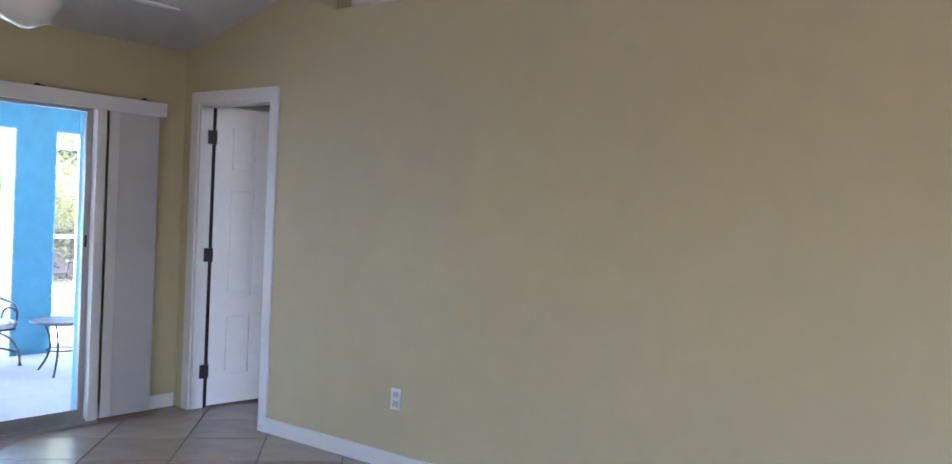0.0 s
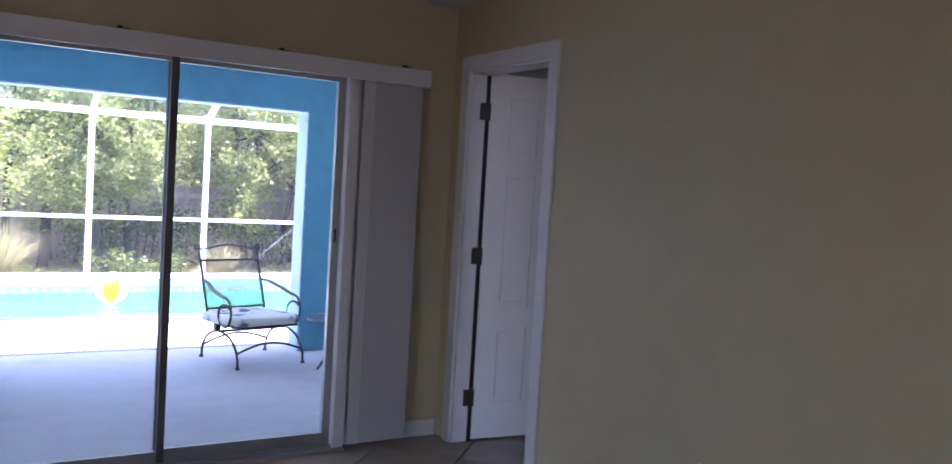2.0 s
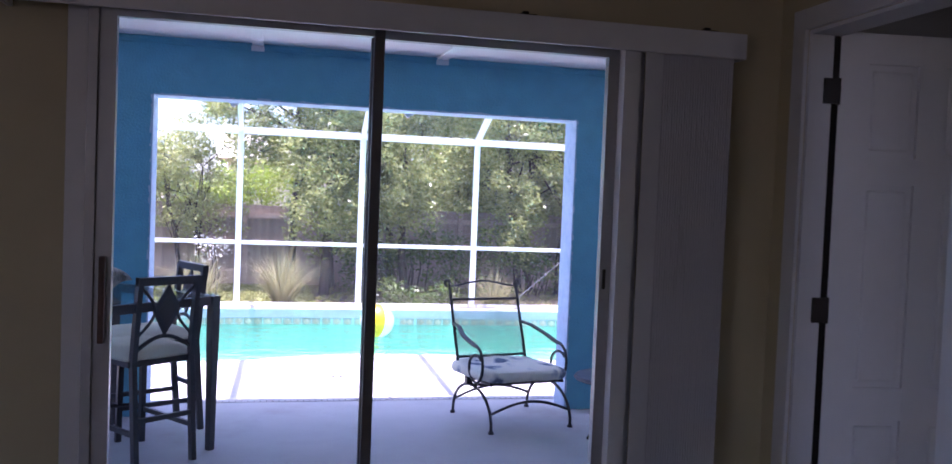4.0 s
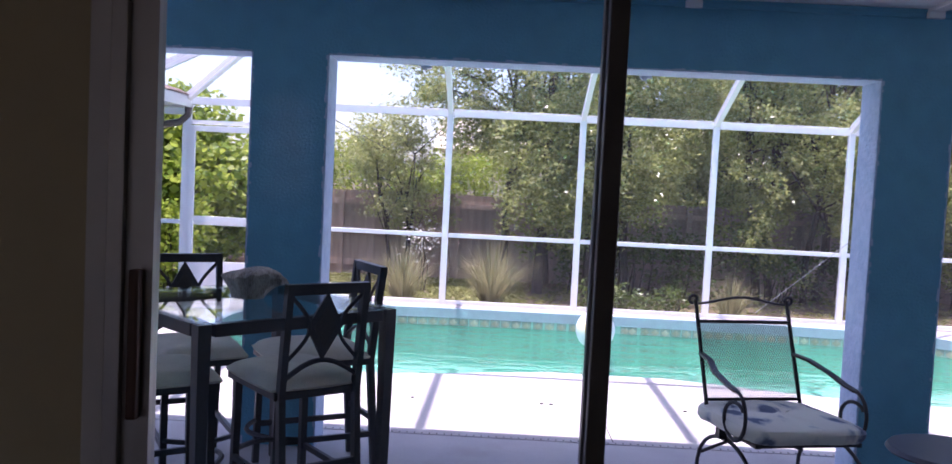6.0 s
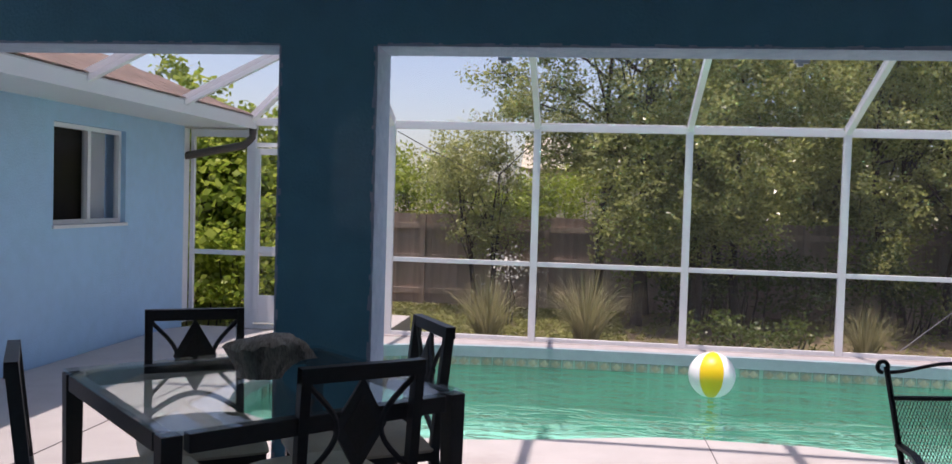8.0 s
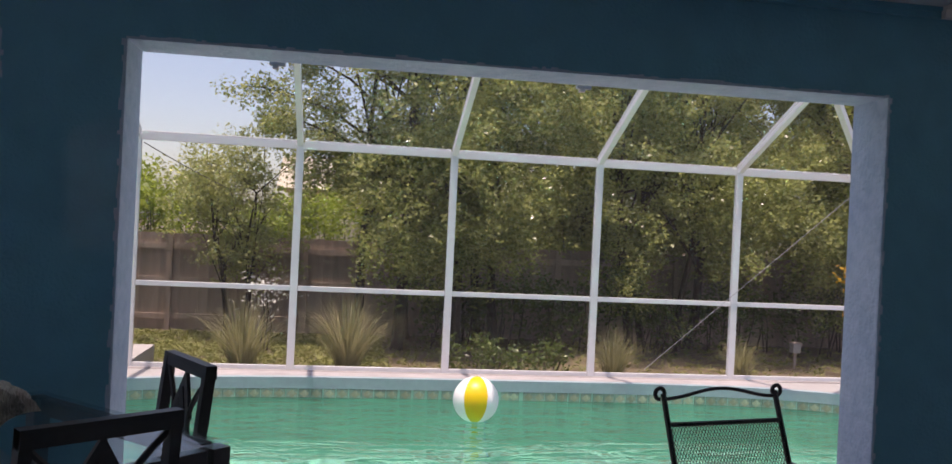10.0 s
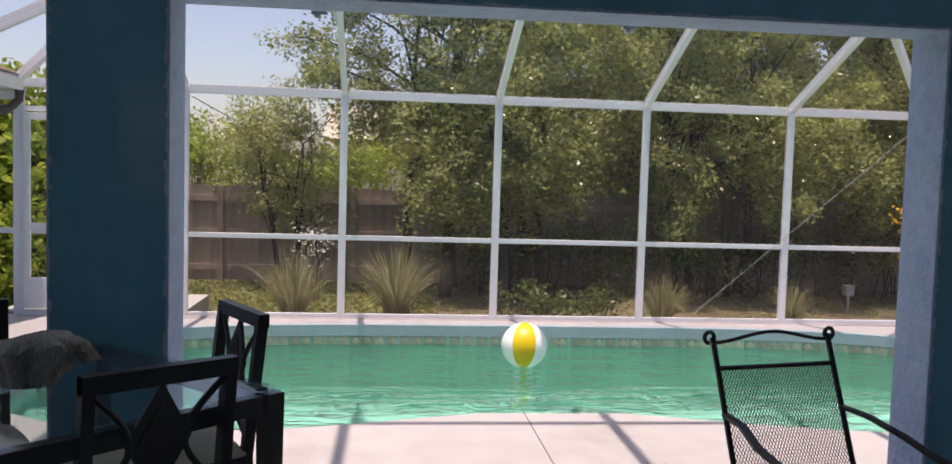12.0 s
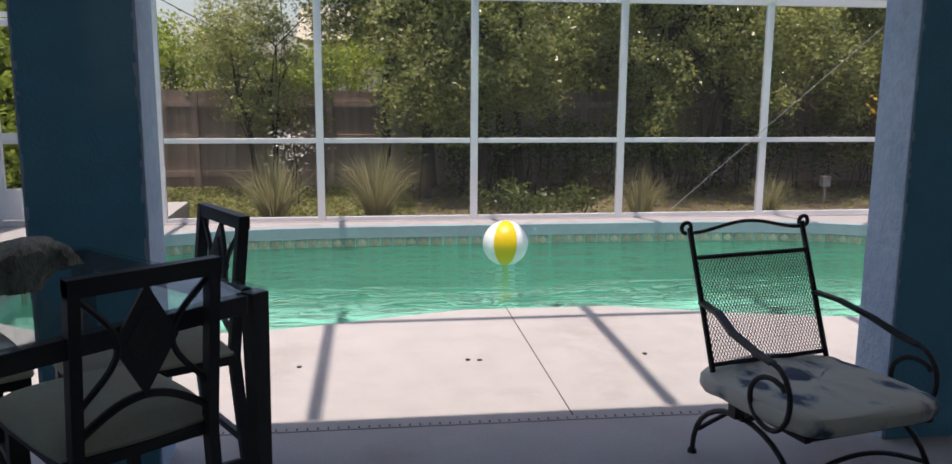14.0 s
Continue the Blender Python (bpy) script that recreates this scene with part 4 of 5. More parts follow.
def counter_chair(at, turn):
    ch = thing("counter_chair", "black metal counter chair with a diamond back and taupe seat", "chair", "chairs round the glass table", at=at, turn=turn)
    wd, seat_z, top = 0.168, 0.612, 1.0
    xb = -0.20

    def back_x(z):
        return xb - 0.05 * max(0.0, (z - seat_z)) / 0.4
    for s in (-1, 1):
        part("back_post", bar(bmesh.new(), (xb, s * wd, seat_z - 0.06), (back_x(top), s * wd, top), 0.028, 0.034, (1, 0, 0)), BLACK, ch)
        part("back_leg", bar(bmesh.new(), (xb - 0.045, s * wd, 0.0), (xb, s * wd, seat_z - 0.055), 0.028, 0.034, (1, 0, 0)), BLACK, ch)
        part("front_leg", bar(bmesh.new(), (0.25, s * (wd - 0.005), 0.0), (0.24, s * (wd - 0.01), seat_z - 0.07), 0.03, 0.03, (1, 0, 0)), BLACK, ch)
        part("side_stretcher", bar(bmesh.new(), (xb - 0.03, s * wd, 0.19), (0.247, s * wd, 0.19), 0.018, 0.026), BLACK, ch)
        pts = []
        for i in range(13):
            u = i / 12
            z = top - 0.035 - u * (top - 0.035 - 0.675)
            y = 0.165 - 0.10 * math.sin(math.pi * u) ** 1.2
            pts.append((back_x(z), s * y, z))
        part("curved_bar", rod(bmesh.new(), pts, 0.0085, 6), BLACK, ch, smooth=True)
    part("top_rail", bar(bmesh.new(), (back_x(top) + 0.0, -wd - 0.014, top - 0.02), (back_x(top) + 0.0, wd + 0.014, top - 0.02), 0.034, 0.042), BLACK, ch)
    part("arched_bar", rod(bmesh.new(), [(back_x(0.64), -wd + 2 * wd * i / 14, 0.61 + 0.075 * math.sin(math.pi * i / 14)) for i in range(15)], 0.011, 6), BLACK, ch, smooth=True)
    zt, zb, dw = top - 0.035, 0.685, 0.08
    zm = (zt + zb) / 2

    def lozenge(k, t):
        bm = bmesh.new()
        pts = [(0, zt), (dw, zm), (0, zb), (-dw, zm)]
        pts = [(y * k, zm + (z - zm) * k) for y, z in pts]
        f, g = [bm.verts.new((back_x(z) + t, y, z)) for y, z in pts], [bm.verts.new((back_x(z) - t, y, z)) for y, z in pts]
        bm.faces.new(f), bm.faces.new(g[::-1])
        for i in range(4):
            bm.faces.new((f[i], g[i], g[(i + 1) % 4], f[(i + 1) % 4]))
        bmesh.ops.recalc_face_normals(bm, faces=bm.faces[:])
        return bm
    dm = part("diamond", lozenge(1.0, 0.006), BLACK, ch)
    part("diamond_inlay", lozenge(0.62, 0.009), DIAMOND, dm, "dark woven inlay")
    part("seat_frame", boxes((-0.20, 0.27, -0.195, 0.195, seat_z - 0.078, seat_z - 0.045), bevel=0.006), BLACK, ch)
    bm = bmesh.new()
    nx = 14
    grid = []
    for i in range(nx + 1):
        rowv = []
        for j in range(nx + 1):
            u, v = 2 * i / nx - 1, 2 * j / nx - 1
            e = max(0.0, 1 - abs(u) ** 4) * max(0.0, 1 - abs(v) ** 4)
            x, y = u * 0.248 * (1 - 0.06 * v * v), v * 0.215 * (1 - 0.06 * u * u)
            rowv.append(bm.verts.new((x + 0.045, y, seat_z - 0.035 + 0.055 * e ** 0.5)))
        grid.append(rowv)
    for i in range(nx):
        for j in range(nx):
            bm.faces.new((grid[i][j], grid[i + 1][j], grid[i + 1][j + 1], grid[i][j + 1]))
    rim = [grid[i][0] for i in range(nx + 1)] + [grid[nx][j] for j in range(1, nx + 1)] + [grid[i][nx] for i in range(nx - 1, -1, -1)] + [grid[0][j] for j in range(nx - 1, 0, -1)]
    low = [bm.verts.new((v.co.x * 0.97, v.co.y * 0.97, seat_z - 0.046)) for v in rim]
    for i in range(len(rim)):
        j = (i + 1) % len(rim)
        bm.faces.new((rim[i], low[i], low[j], rim[j]))
    bmesh.ops.recalc_face_normals(bm, faces=bm.faces[:])
    part("seat", bm, TAUPE, ch, "taupe upholstered seat", smooth=True)
    part("back_stretcher", bar(bmesh.new(), (xb - 0.03, -wd, 0.26), (xb - 0.03, wd, 0.26), 0.018, 0.026), BLACK, ch)
    part("footrest", rod(bmesh.new(), [(0.25 + 0.085 * math.sin(math.pi * i / 14), wd - 2 * wd * i / 14, 0.21) for i in range(15)], 0.012, 6), BLACK, ch, "curved footrest", smooth=True)
    return ch


first = counter_chair((-7.169, 1.289, DECK_Z), 219)
copy_thing(first, pose(-7.73, 1.267, DECK_Z, 0, 0, -60))
copy_thing(first, pose(-7.647, 0.674, DECK_Z, 0, 0, 30))
copy_thing(first, pose(-7.03, 0.68, DECK_Z, 0, 0, 124))

# a large fluted seashell on the table: a ribbed cup that flares to a wavy rim with a beak
SHELL = mat("grey_brown_shell", (0.62, 0.56, 0.48), 0.6, grain=0.5, scale=22, bump=0.8, bump_scale=60, second=(0.18, 0.15, 0.13), stretch=(1, 3.5, 1))
bm = bmesh.new()
rings, sides = [], 72
for i in range(17):
    v = min(1.0, i / 11)
    close = max(0, i - 11) / 5
    ring = []
    for k in range(sides):
        a = 2 * math.pi * k / sides
        rib = 1 + (0.055 + 0.035 * v) * math.sin(13 * a) + 0.02 * math.sin(23 * a + 9 * v)
        beak = max(0.0, math.sin(a)) ** 3
        ry = (0.075 + 0.06 * v ** 1.4 + 0.035 * beak * v ** 3) * (1 - 0.98 * close ** 1.5)
        rx = (0.055 + 0.05 * v ** 1.2) * (1 - 0.98 * close ** 1.5)
        y = 0.012 * v + ry * rib * math.sin(a)
        z = 0.112 * v + 0.20 * v * max(-0.05, y) * (1 - 2.2 * beak * (1 - close)) + 0.034 * math.sin(close * math.pi / 2) + 0.007 * math.sin(13 * a + 5 * close) * v * (1 - close)
        ring.append(bm.verts.new((rx * rib * math.cos(a), y, z)))
    rings.append(ring)
for a, b in zip(rings, rings[1:]):
    for k in range(sides):
        j = (k + 1) % sides
        bm.faces.new((a[k], a[j], b[j], b[k]))
bm.faces.new(rings[0][::-1])
bm.faces.new(rings[-1])
bmesh.ops.recalc_face_normals(bm, faces=bm.faces[:])
shell = tagged(make("seashell", bm, SHELL, smooth=True), "large grey-brown ribbed seashell on the glass table", "seashell")
shell.matrix_basis = pose(-7.27, 1.04, TABLE_Z + 0.001, 0, 0, 8) @ Matrix.Diagonal((0.88, 0.88, 0.9, 1))

# ---- wrought-iron spring chair ----
IRON = mat("black_wrought_iron", (0.022, 0.022, 0.024), 0.5, grain=0.3, scale=40)
rk = thing("patio_chair", "black wrought-iron spring chair with a mesh back", "chair", at=(-7.83, 3.43, DECK_Z), turn=13)
for s in (-1, 1):
    y = s * 0.29 + 0.10
    part("base_arch", rod(bmesh.new(), [(0.07 + 0.29 * math.cos(radians(180 - 180 * i / 16)), y, 0.25 * math.sin(radians(180 * i / 16)) ** 0.8) for i in range(17)], 0.010, 8), IRON, rk, smooth=True)
    for x in (-0.22, 0.36):
        part("foot", lathe(bmesh.new(), [(0.018, 0.0), (0.018, 0.012), (0.011, 0.02)], 10, (x, y, 0)), IRON, rk)
for x in (-0.185, 0.325):
    part("cross_arch", rod(bmesh.new(), [(x, -0.19 + 0.58 * i / 14, 0.11 + 0.07 * math.sin(math.pi * i / 14)) for i in range(15)], 0.009, 8), IRON, rk, smooth=True)
for s in (-1, 1):
    part("spring_plate", boxes((0.05, 0.09, s * 0.22 - 0.02, s * 0.22 + 0.02, 0.259, 0.326)), IRON, rk)
    part("seat_bar", boxes((-0.08, 0.46, s * 0.25 - 0.012, s * 0.25 + 0.012, 0.325, 0.345), bevel=0.003), IRON, rk)
part("spring_bar", boxes((0.05, 0.09, -0.21, 0.41, 0.245, 0.259)), IRON, rk)
for x in (-0.07, 0.45):
    part("seat_rail", boxes((x - 0.008, x + 0.008, -0.258, 0.258, 0.328, 0.344)), IRON, rk)


def back_at(z):
    return -0.03 - (z - 0.40) * 0.38


BT, BB, BW = 0.89, 0.36, 0.255
for s in (-1, 1):
    pts = [(back_at(BB), s * BW, BB), (back_at(0.6), s * BW, 0.6), (back_at(BT), s * BW, BT)]
    c = (back_at(BT) - 0.0, s * BW, BT)
    curl = [(back_at(BT) - 0.018 + 0.018 * math.cos(radians(a)), s * BW, BT + 0.018 * math.sin(radians(a))) for a in range(0, 300, 25)]
    part("back_post", rod(bmesh.new(), pts, 0.0105, 8), IRON, rk, smooth=True)
    part("finial", rod(bmesh.new(), [(back_at(BT + 0.01), s * (BW + 0.012 - 0.02 * math.cos(radians(a))), BT + 0.0 + 0.02 * math.sin(radians(a))) for a in range(-30, 290, 20)], 0.008, 8), IRON, rk, "small curled finial", smooth=True)
part("top_bar", rod(bmesh.new(), [(back_at(BT), -BW + 2 * BW * i / 20, BT - 0.02 + 0.035 * math.sin(math.pi * i / 20) ** 2) for i in range(21)], 0.007, 8), IRON, rk, "curved top bar", smooth=True)
for z in (0.785, 0.42):
    part("mesh_frame", rod(bmesh.new(), [(back_at(z), -BW, z), (back_at(z), BW, z)], 0.009, 8), IRON, rk)
# expanded-metal mesh of the back, as crossing wires
bm = bmesh.new()
z0, z1, y0, y1 = 0.425, 0.782, -BW + 0.01, BW - 0.01
pitch = 0.0135
span = (z1 - z0) * 0.62
for s in (-1, 1):
    y = y0 - span
    while y < y1 + span:
        pts = []
        for z in (z0, z1):
            pts.append((y + (s * 0.5 + 0.5) * span - s * span * (z - z0) / (z1 - z0), z))
        (ya, za), (yb, zb) = pts
        lo_t, hi_t = 0.0, 1.0
        dy = yb - ya
        for edge, sign in ((y0, 1), (y1, -1)):
            if abs(dy) > 1e-9:
                tt = (edge - ya) / dy
                if (dy > 0) == (sign > 0):
                    lo_t = max(lo_t, tt)
                else:
                    hi_t = min(hi_t, tt)
        if hi_t - lo_t > 0.02:
            A = (ya + dy * lo_t, za + (zb - za) * lo_t)
            Bq = (ya + dy * hi_t, za + (zb - za) * hi_t)
            bar(bm, (back_at(A[1]), A[0], A[1]), (back_at(Bq[1]), Bq[0], Bq[1]), 0.002, 0.002, (1, 0, 0))
        y += pitch
tagged(part("back_mesh", bm, IRON, rk, "expanded metal mesh back"), kind="stuff")
for s in (-1, 1):
    y = s * 0.30
    arm = [(back_at(0.63), s * BW, 0.632), (0.0, s * 0.27, 0.625), (0.13, y, 0.59), (0.26, y, 0.56), (0.335, y, 0.55)]
    bm = bmesh.new()
    for p, q in zip(arm, arm[1:]):
        bar(bm, p, q, 0.03, 0.012)
    part("armrest", bm, IRON, rk)
    pts = [(0.335, y, 0.55)] + [(0.335 + 0.09 * math.sin(radians(a)), y, 0.44 + 0.11 * math.cos(radians(a))) for a in range(15, 181, 15)]
    pts += [(0.335 - 0.10 * math.sin(radians(a)), y, 0.415 - 0.085 * math.cos(radians(a))) for a in range(10, 200, 15)]
    pts += [(0.385, y, 0.49), (0.40, y, 0.475)]
    part("scroll", rod(bmesh.new(), pts, 0.009, 8), IRON, rk, "curled arm scroll", smooth=True)


def floral(name):
    """Faded cream cloth with blue-grey leaf shapes."""
    m = bpy.data.materials.new(name)
    m.use_nodes = True
    n, l = m.node_tree.nodes, m.node_tree.links
    b = n["Principled BSDF"]
    b.inputs["Roughness"].default_value = 0.9
    tc, nz, vo, mp = n.new("ShaderNodeTexCoord"), n.new("ShaderNodeTexNoise"), n.new("ShaderNodeTexVoronoi"), n.new("ShaderNodeMapping")
    mp.inputs["Scale"].default_value = (7.5, 13, 10)
    mp.inputs["Rotation"].default_value = (0, 0, 0.6)
    l.new(tc.outputs["Object"], mp.inputs[0])
    nz.inputs["Scale"].default_value, nz.inputs["Detail"].default_value = 1.6, 3
    l.new(mp.outputs[0], nz.inputs["Vector"])
    mixv = n.new("ShaderNodeMix")
    mixv.data_type = "RGBA"
    mixv.inputs[0].default_value = 0.55
    l.new(mp.outputs[0], mixv.inputs[6])
    l.new(nz.outputs["Color"], mixv.inputs[7])
    vo.inputs["Scale"].default_value = 1.35
    l.new(mixv.outputs[2], vo.inputs["Vector"])
    ramp = n.new("ShaderNodeValToRGB")
    ramp.color_ramp.elements[0].position, ramp.color_ramp.elements[0].color = 0.25, (0.12, 0.15, 0.22, 1)
    ramp.color_ramp.elements[1].position, ramp.color_ramp.elements[1].color = 0.47, (0.76, 0.73, 0.63, 1)
    e = ramp.color_ramp.elements.new(0.34)
    e.color = (0.44, 0.47, 0.49, 1)
    l.new(vo.outputs["Distance"], ramp.inputs[0])
    l.new(ramp.outputs[0], b.inputs["Base Color"])
    bp = n.new("ShaderNodeBump")
    bp.inputs["Strength"].default_value, bp.inputs["Distance"].default_value = 0.4, 0.01
    l.new(nz.outputs[0], bp.inputs["Height"])
    l.new(bp.outputs[0], b.inputs["Normal"])
    return m


bm = bmesh.new()
sides, loops = 56, []
for k, dz in ((0.86, -0.036), (0.96, -0.031), (1.0, -0.012), (1.0, 0.014), (0.965, 0.031), (0.88, 0.038), (0.62, 0.043), (0.3, 0.045), (0.05, 0.045)):
    loops.append([])
    for q in range(sides):
        a = 2 * math.pi * q / sides
        cu = math.copysign(abs(math.cos(a)) ** 0.36, math.cos(a))
        cv = math.copysign(abs(math.sin(a)) ** 0.36, math.sin(a))
        wob = 0.007 * noise.noise((cu * 2.2, cv * 2.2, dz * 30)) + 0.004 * noise.noise((cu * 6, cv * 6, 4.0))
        loops[-1].append(bm.verts.new((0.195 + cu * k * 0.318 + wob, cv * k * 0.302 + wob, 0.382 + dz * 0.95 - 0.012 * (1 - cu) * abs(cv) + wob)))
for la, lb in zip(loops, loops[1:]):
    for q in range(sides):
        p = (q + 1) % sides
        bm.faces.new((la[q], la[p], lb[p], lb[q]))
bm.faces.new(loops[0][::-1])
bm.faces.new(loops[-1])
cushion = tagged(make("seat_cushion", bm, floral("faded_floral_cloth"), smooth=True), "faded cream seat cushion with blue-grey leaf print", "cushion")
cushion.matrix_basis = pose(-7.83, 3.43, DECK_Z, 0, 0, 13)

# iron side table beside the column
st = thing("side_table", "small black wrought-iron side table", "side table", at=(-7.05, 3.98, DECK_Z))
part("tabletop", lathe(bmesh.new(), [(0.24, 0.42), (0.25, 0.43), (0.24, 0.445)], 32), mat("grey_slate", (0.09, 0.10, 0.125), 0.5, grain=0.2, scale=15), st, "grey round top")
for i in range(3):
    a = radians(200 + 120 * i)
    pts = []
    for k in range(15):
        u = k / 14
        rr = 0.20 - 0.10 * math.sin(math.pi * u) + 0.03 * u
        pts.append((rr * math.cos(a), rr * math.sin(a), 0.42 * (1 - u) + 0.008))
    part("leg", rod(bmesh.new(), pts, 0.009, 6), IRON, st, smooth=True)
part("ring", rod(bmesh.new(), arc((0, 0, 0.2), 0.115, 0, 345, 24, "z"), 0.006, 6, closed=True), IRON, st)

# ---- beach ball ----
BR = 0.20
ball = thing("beach_ball", "striped yellow, white and blue beach ball floating on the pool", "beach ball", at=(-12.40, 3.18, WATER_Z + BR * 0.90))
ball_cols = [(0.80, 0.55, 0.01), (0.88, 0.88, 0.88), (0.05, 0.16, 0.62), (0.88, 0.88, 0.88), (0.75, 0.10, 0.22), (0.88, 0.88, 0.88)]
ball_mats = {c: mat("vinyl_%d" % i, c, 0.4, grain=0.04, scale=8) for i, c in enumerate(dict.fromkeys(ball_cols))}
for i, c in enumerate(ball_cols):
    bm = bmesh.new()
    g = []
    for a in range(7):
        g.append([])
        th = radians(60 * i + 10 * a)
        for b in range(17):
            ph = radians(2 + 176 * b / 16)
            g[-1].append(bm.verts.new((BR * math.sin(ph) * math.cos(th), BR * math.sin(ph) * math.sin(th), BR * math.cos(ph))))
    for a in range(6):
        for b in range(16):
            bm.faces.new((g[a][b], g[a][b + 1], g[a + 1][b + 1], g[a + 1][b]))
    part("panel", bm, ball_mats[c], ball, smooth=True)
part("valve_cap", lathe(bmesh.new(), [(0.022, -0.003), (0.022, 0.002), (0.008, 0.006)], 14, (0, 0, BR)), ball_mats[ball_cols[1]], ball)
ball.matrix_basis = pose(-12.40, 3.18, WATER_Z + BR * 0.90, 6, -12, -40)

# ---- fence ----
FX, FZ0, FZ1 = -18.6, -0.3, 1.16
fence = thing("fence", "weathered brown wooden board fence behind the pool", "fence")
fy = -9.0
board = None
while fy < 14.0:
    if board is None:
        ob = part("board", boxes((-0.01, 0.01, 0.0005, 0.1425, 0, FZ1 - FZ0)), FENCE, fence)
        board = ob.data
    else:
        ob = new("board", board)
        ob.parent = fence
    ob.matrix_basis = pose(FX + random.uniform(-0.004, 0.004), fy, FZ0 + random.uniform(-0.012, 0.012), 0, random.uniform(-0.3, 0.3), 0)
    fy += 0.143
for i, y in enumerate(range(-9, 14, 2)):
    part("fence_post", boxes((FX + 0.014, FX + 0.1, y + 0.4, y + 0.49, FZ0, FZ1 - 0.03)), FENCE, fence)
for z in (FZ1 - 0.2, FZ0 + 0.75, FZ0 + 0.2):
    part("fence_rail", boxes((FX + 0.013, FX + 0.05, -9.0, 14.0, z - 0.045, z + 0.045)), FENCE, fence)


# ---- plants ----
def leaf_cloud(name, centres, per, spread, size, material, parent, squash=1.0, ratio=0.5, seed=1, smooth_up=0.15, label="", outward=None):
    """Many small leaves, each a folded blade of two faces, scattered round the ends of twigs."""
    rng = np.random.default_rng(seed)
    c = np.repeat(np.asarray(centres, dtype=float), per, axis=0)
    n = len(c)
    off = rng.normal(size=(n, 3))
    off /= np.linalg.norm(off, axis=1)[:, None] + 1e-9
    off *= (rng.random(n) ** 0.5)[:, None] * spread
    off[:, 2] *= squash
    p = c + off
    d = rng.normal(size=(n, 3))
    d[:, 2] = d[:, 2] * 0.6 - 0.15
    d /= np.linalg.norm(d, axis=1)[:, None]
    up = rng.normal(size=(n, 3)) * 0.8
    up[:, 2] += smooth_up * 3
    if outward is not None:
        away = p - np.asarray(outward)
        up += 0.45 * away / (np.linalg.norm(away, axis=1)[:, None] + 1e-9)
        up[:, 2] += 0.35
    s = np.cross(d, up)
    s /= np.linalg.norm(s, axis=1)[:, None] + 1e-9
    nrm = np.cross(s, d)
    L = size * (0.6 + 0.8 * rng.random(n))[:, None]
    w = L * ratio
    v0, v2 = p - d * L * 0.5, p + d * L * 0.5
    v1, v3 = p + s * w * 0.5 + nrm * w * 0.15, p - s * w * 0.5 + nrm * w * 0.15
    co = np.stack([v0, v1, v2, v3], axis=1).reshape(-1, 3)
    me = bpy.data.meshes.new(name)
    me.vertices.add(4 * n)
    me.vertices.foreach_set("co", co.ravel())
    me.loops.add(4 * n)
    me.loops.foreach_set("vertex_index", np.arange(4 * n))
    me.polygons.add(n)
    me.polygons.foreach_set("loop_start", np.arange(n) * 4)
    me.update(calc_edges=True)
    me.materials.append(material)
    ob = new(name, me)
    ob.parent = parent
    tagged(ob, label, kind="stuff")
    return ob


BARK = mat("dark_bark", (0.065, 0.052, 0.042), 0.95, grain=0.4, scale=9, bump=0.9, bump_scale=25, stretch=(1, 1, 0.25))
OAK = leaf_mat("oak_leaf", (0.17, 0.215, 0.065), (0.52, 0.56, 0.21), 0.58, 0.22)
OAK_LIGHT = leaf_mat("pale_leaf", (0.25, 0.29, 0.10), (0.55, 0.57, 0.22), 0.5, 0.35)
LIME = leaf_mat("sea_grape_leaf", (0.16, 0.26, 0.03), (0.42, 0.50, 0.08), 0.5, 0.35)
BRIGHT = leaf_mat("bright_shrub_leaf", (0.22, 0.31, 0.04), (0.43, 0.52, 0.09), 0.5, 0.5)
YELLOW = leaf_mat("palm_leaf", (0.25, 0.28, 0.04), (0.45, 0.45, 0.08), 0.4, 0.4)
STRAW = leaf_mat("straw_blade", (0.20, 0.21, 0.09), (0.42, 0.39, 0.21), 0.4, 0.6)
SHRUB = leaf_mat("shrub_leaf", (0.05, 0.09, 0.02), (0.16, 0.22, 0.05), 0.35, 0.4)
PETAL = leaf_mat("white_petal", (0.7, 0.7, 0.65), (0.85, 0.85, 0.8), 0.4, 0.6)
ORANGE = leaf_mat("orange_petal", (0.75, 0.35, 0.02), (0.85, 0.55, 0.04), 0.4, 0.6)


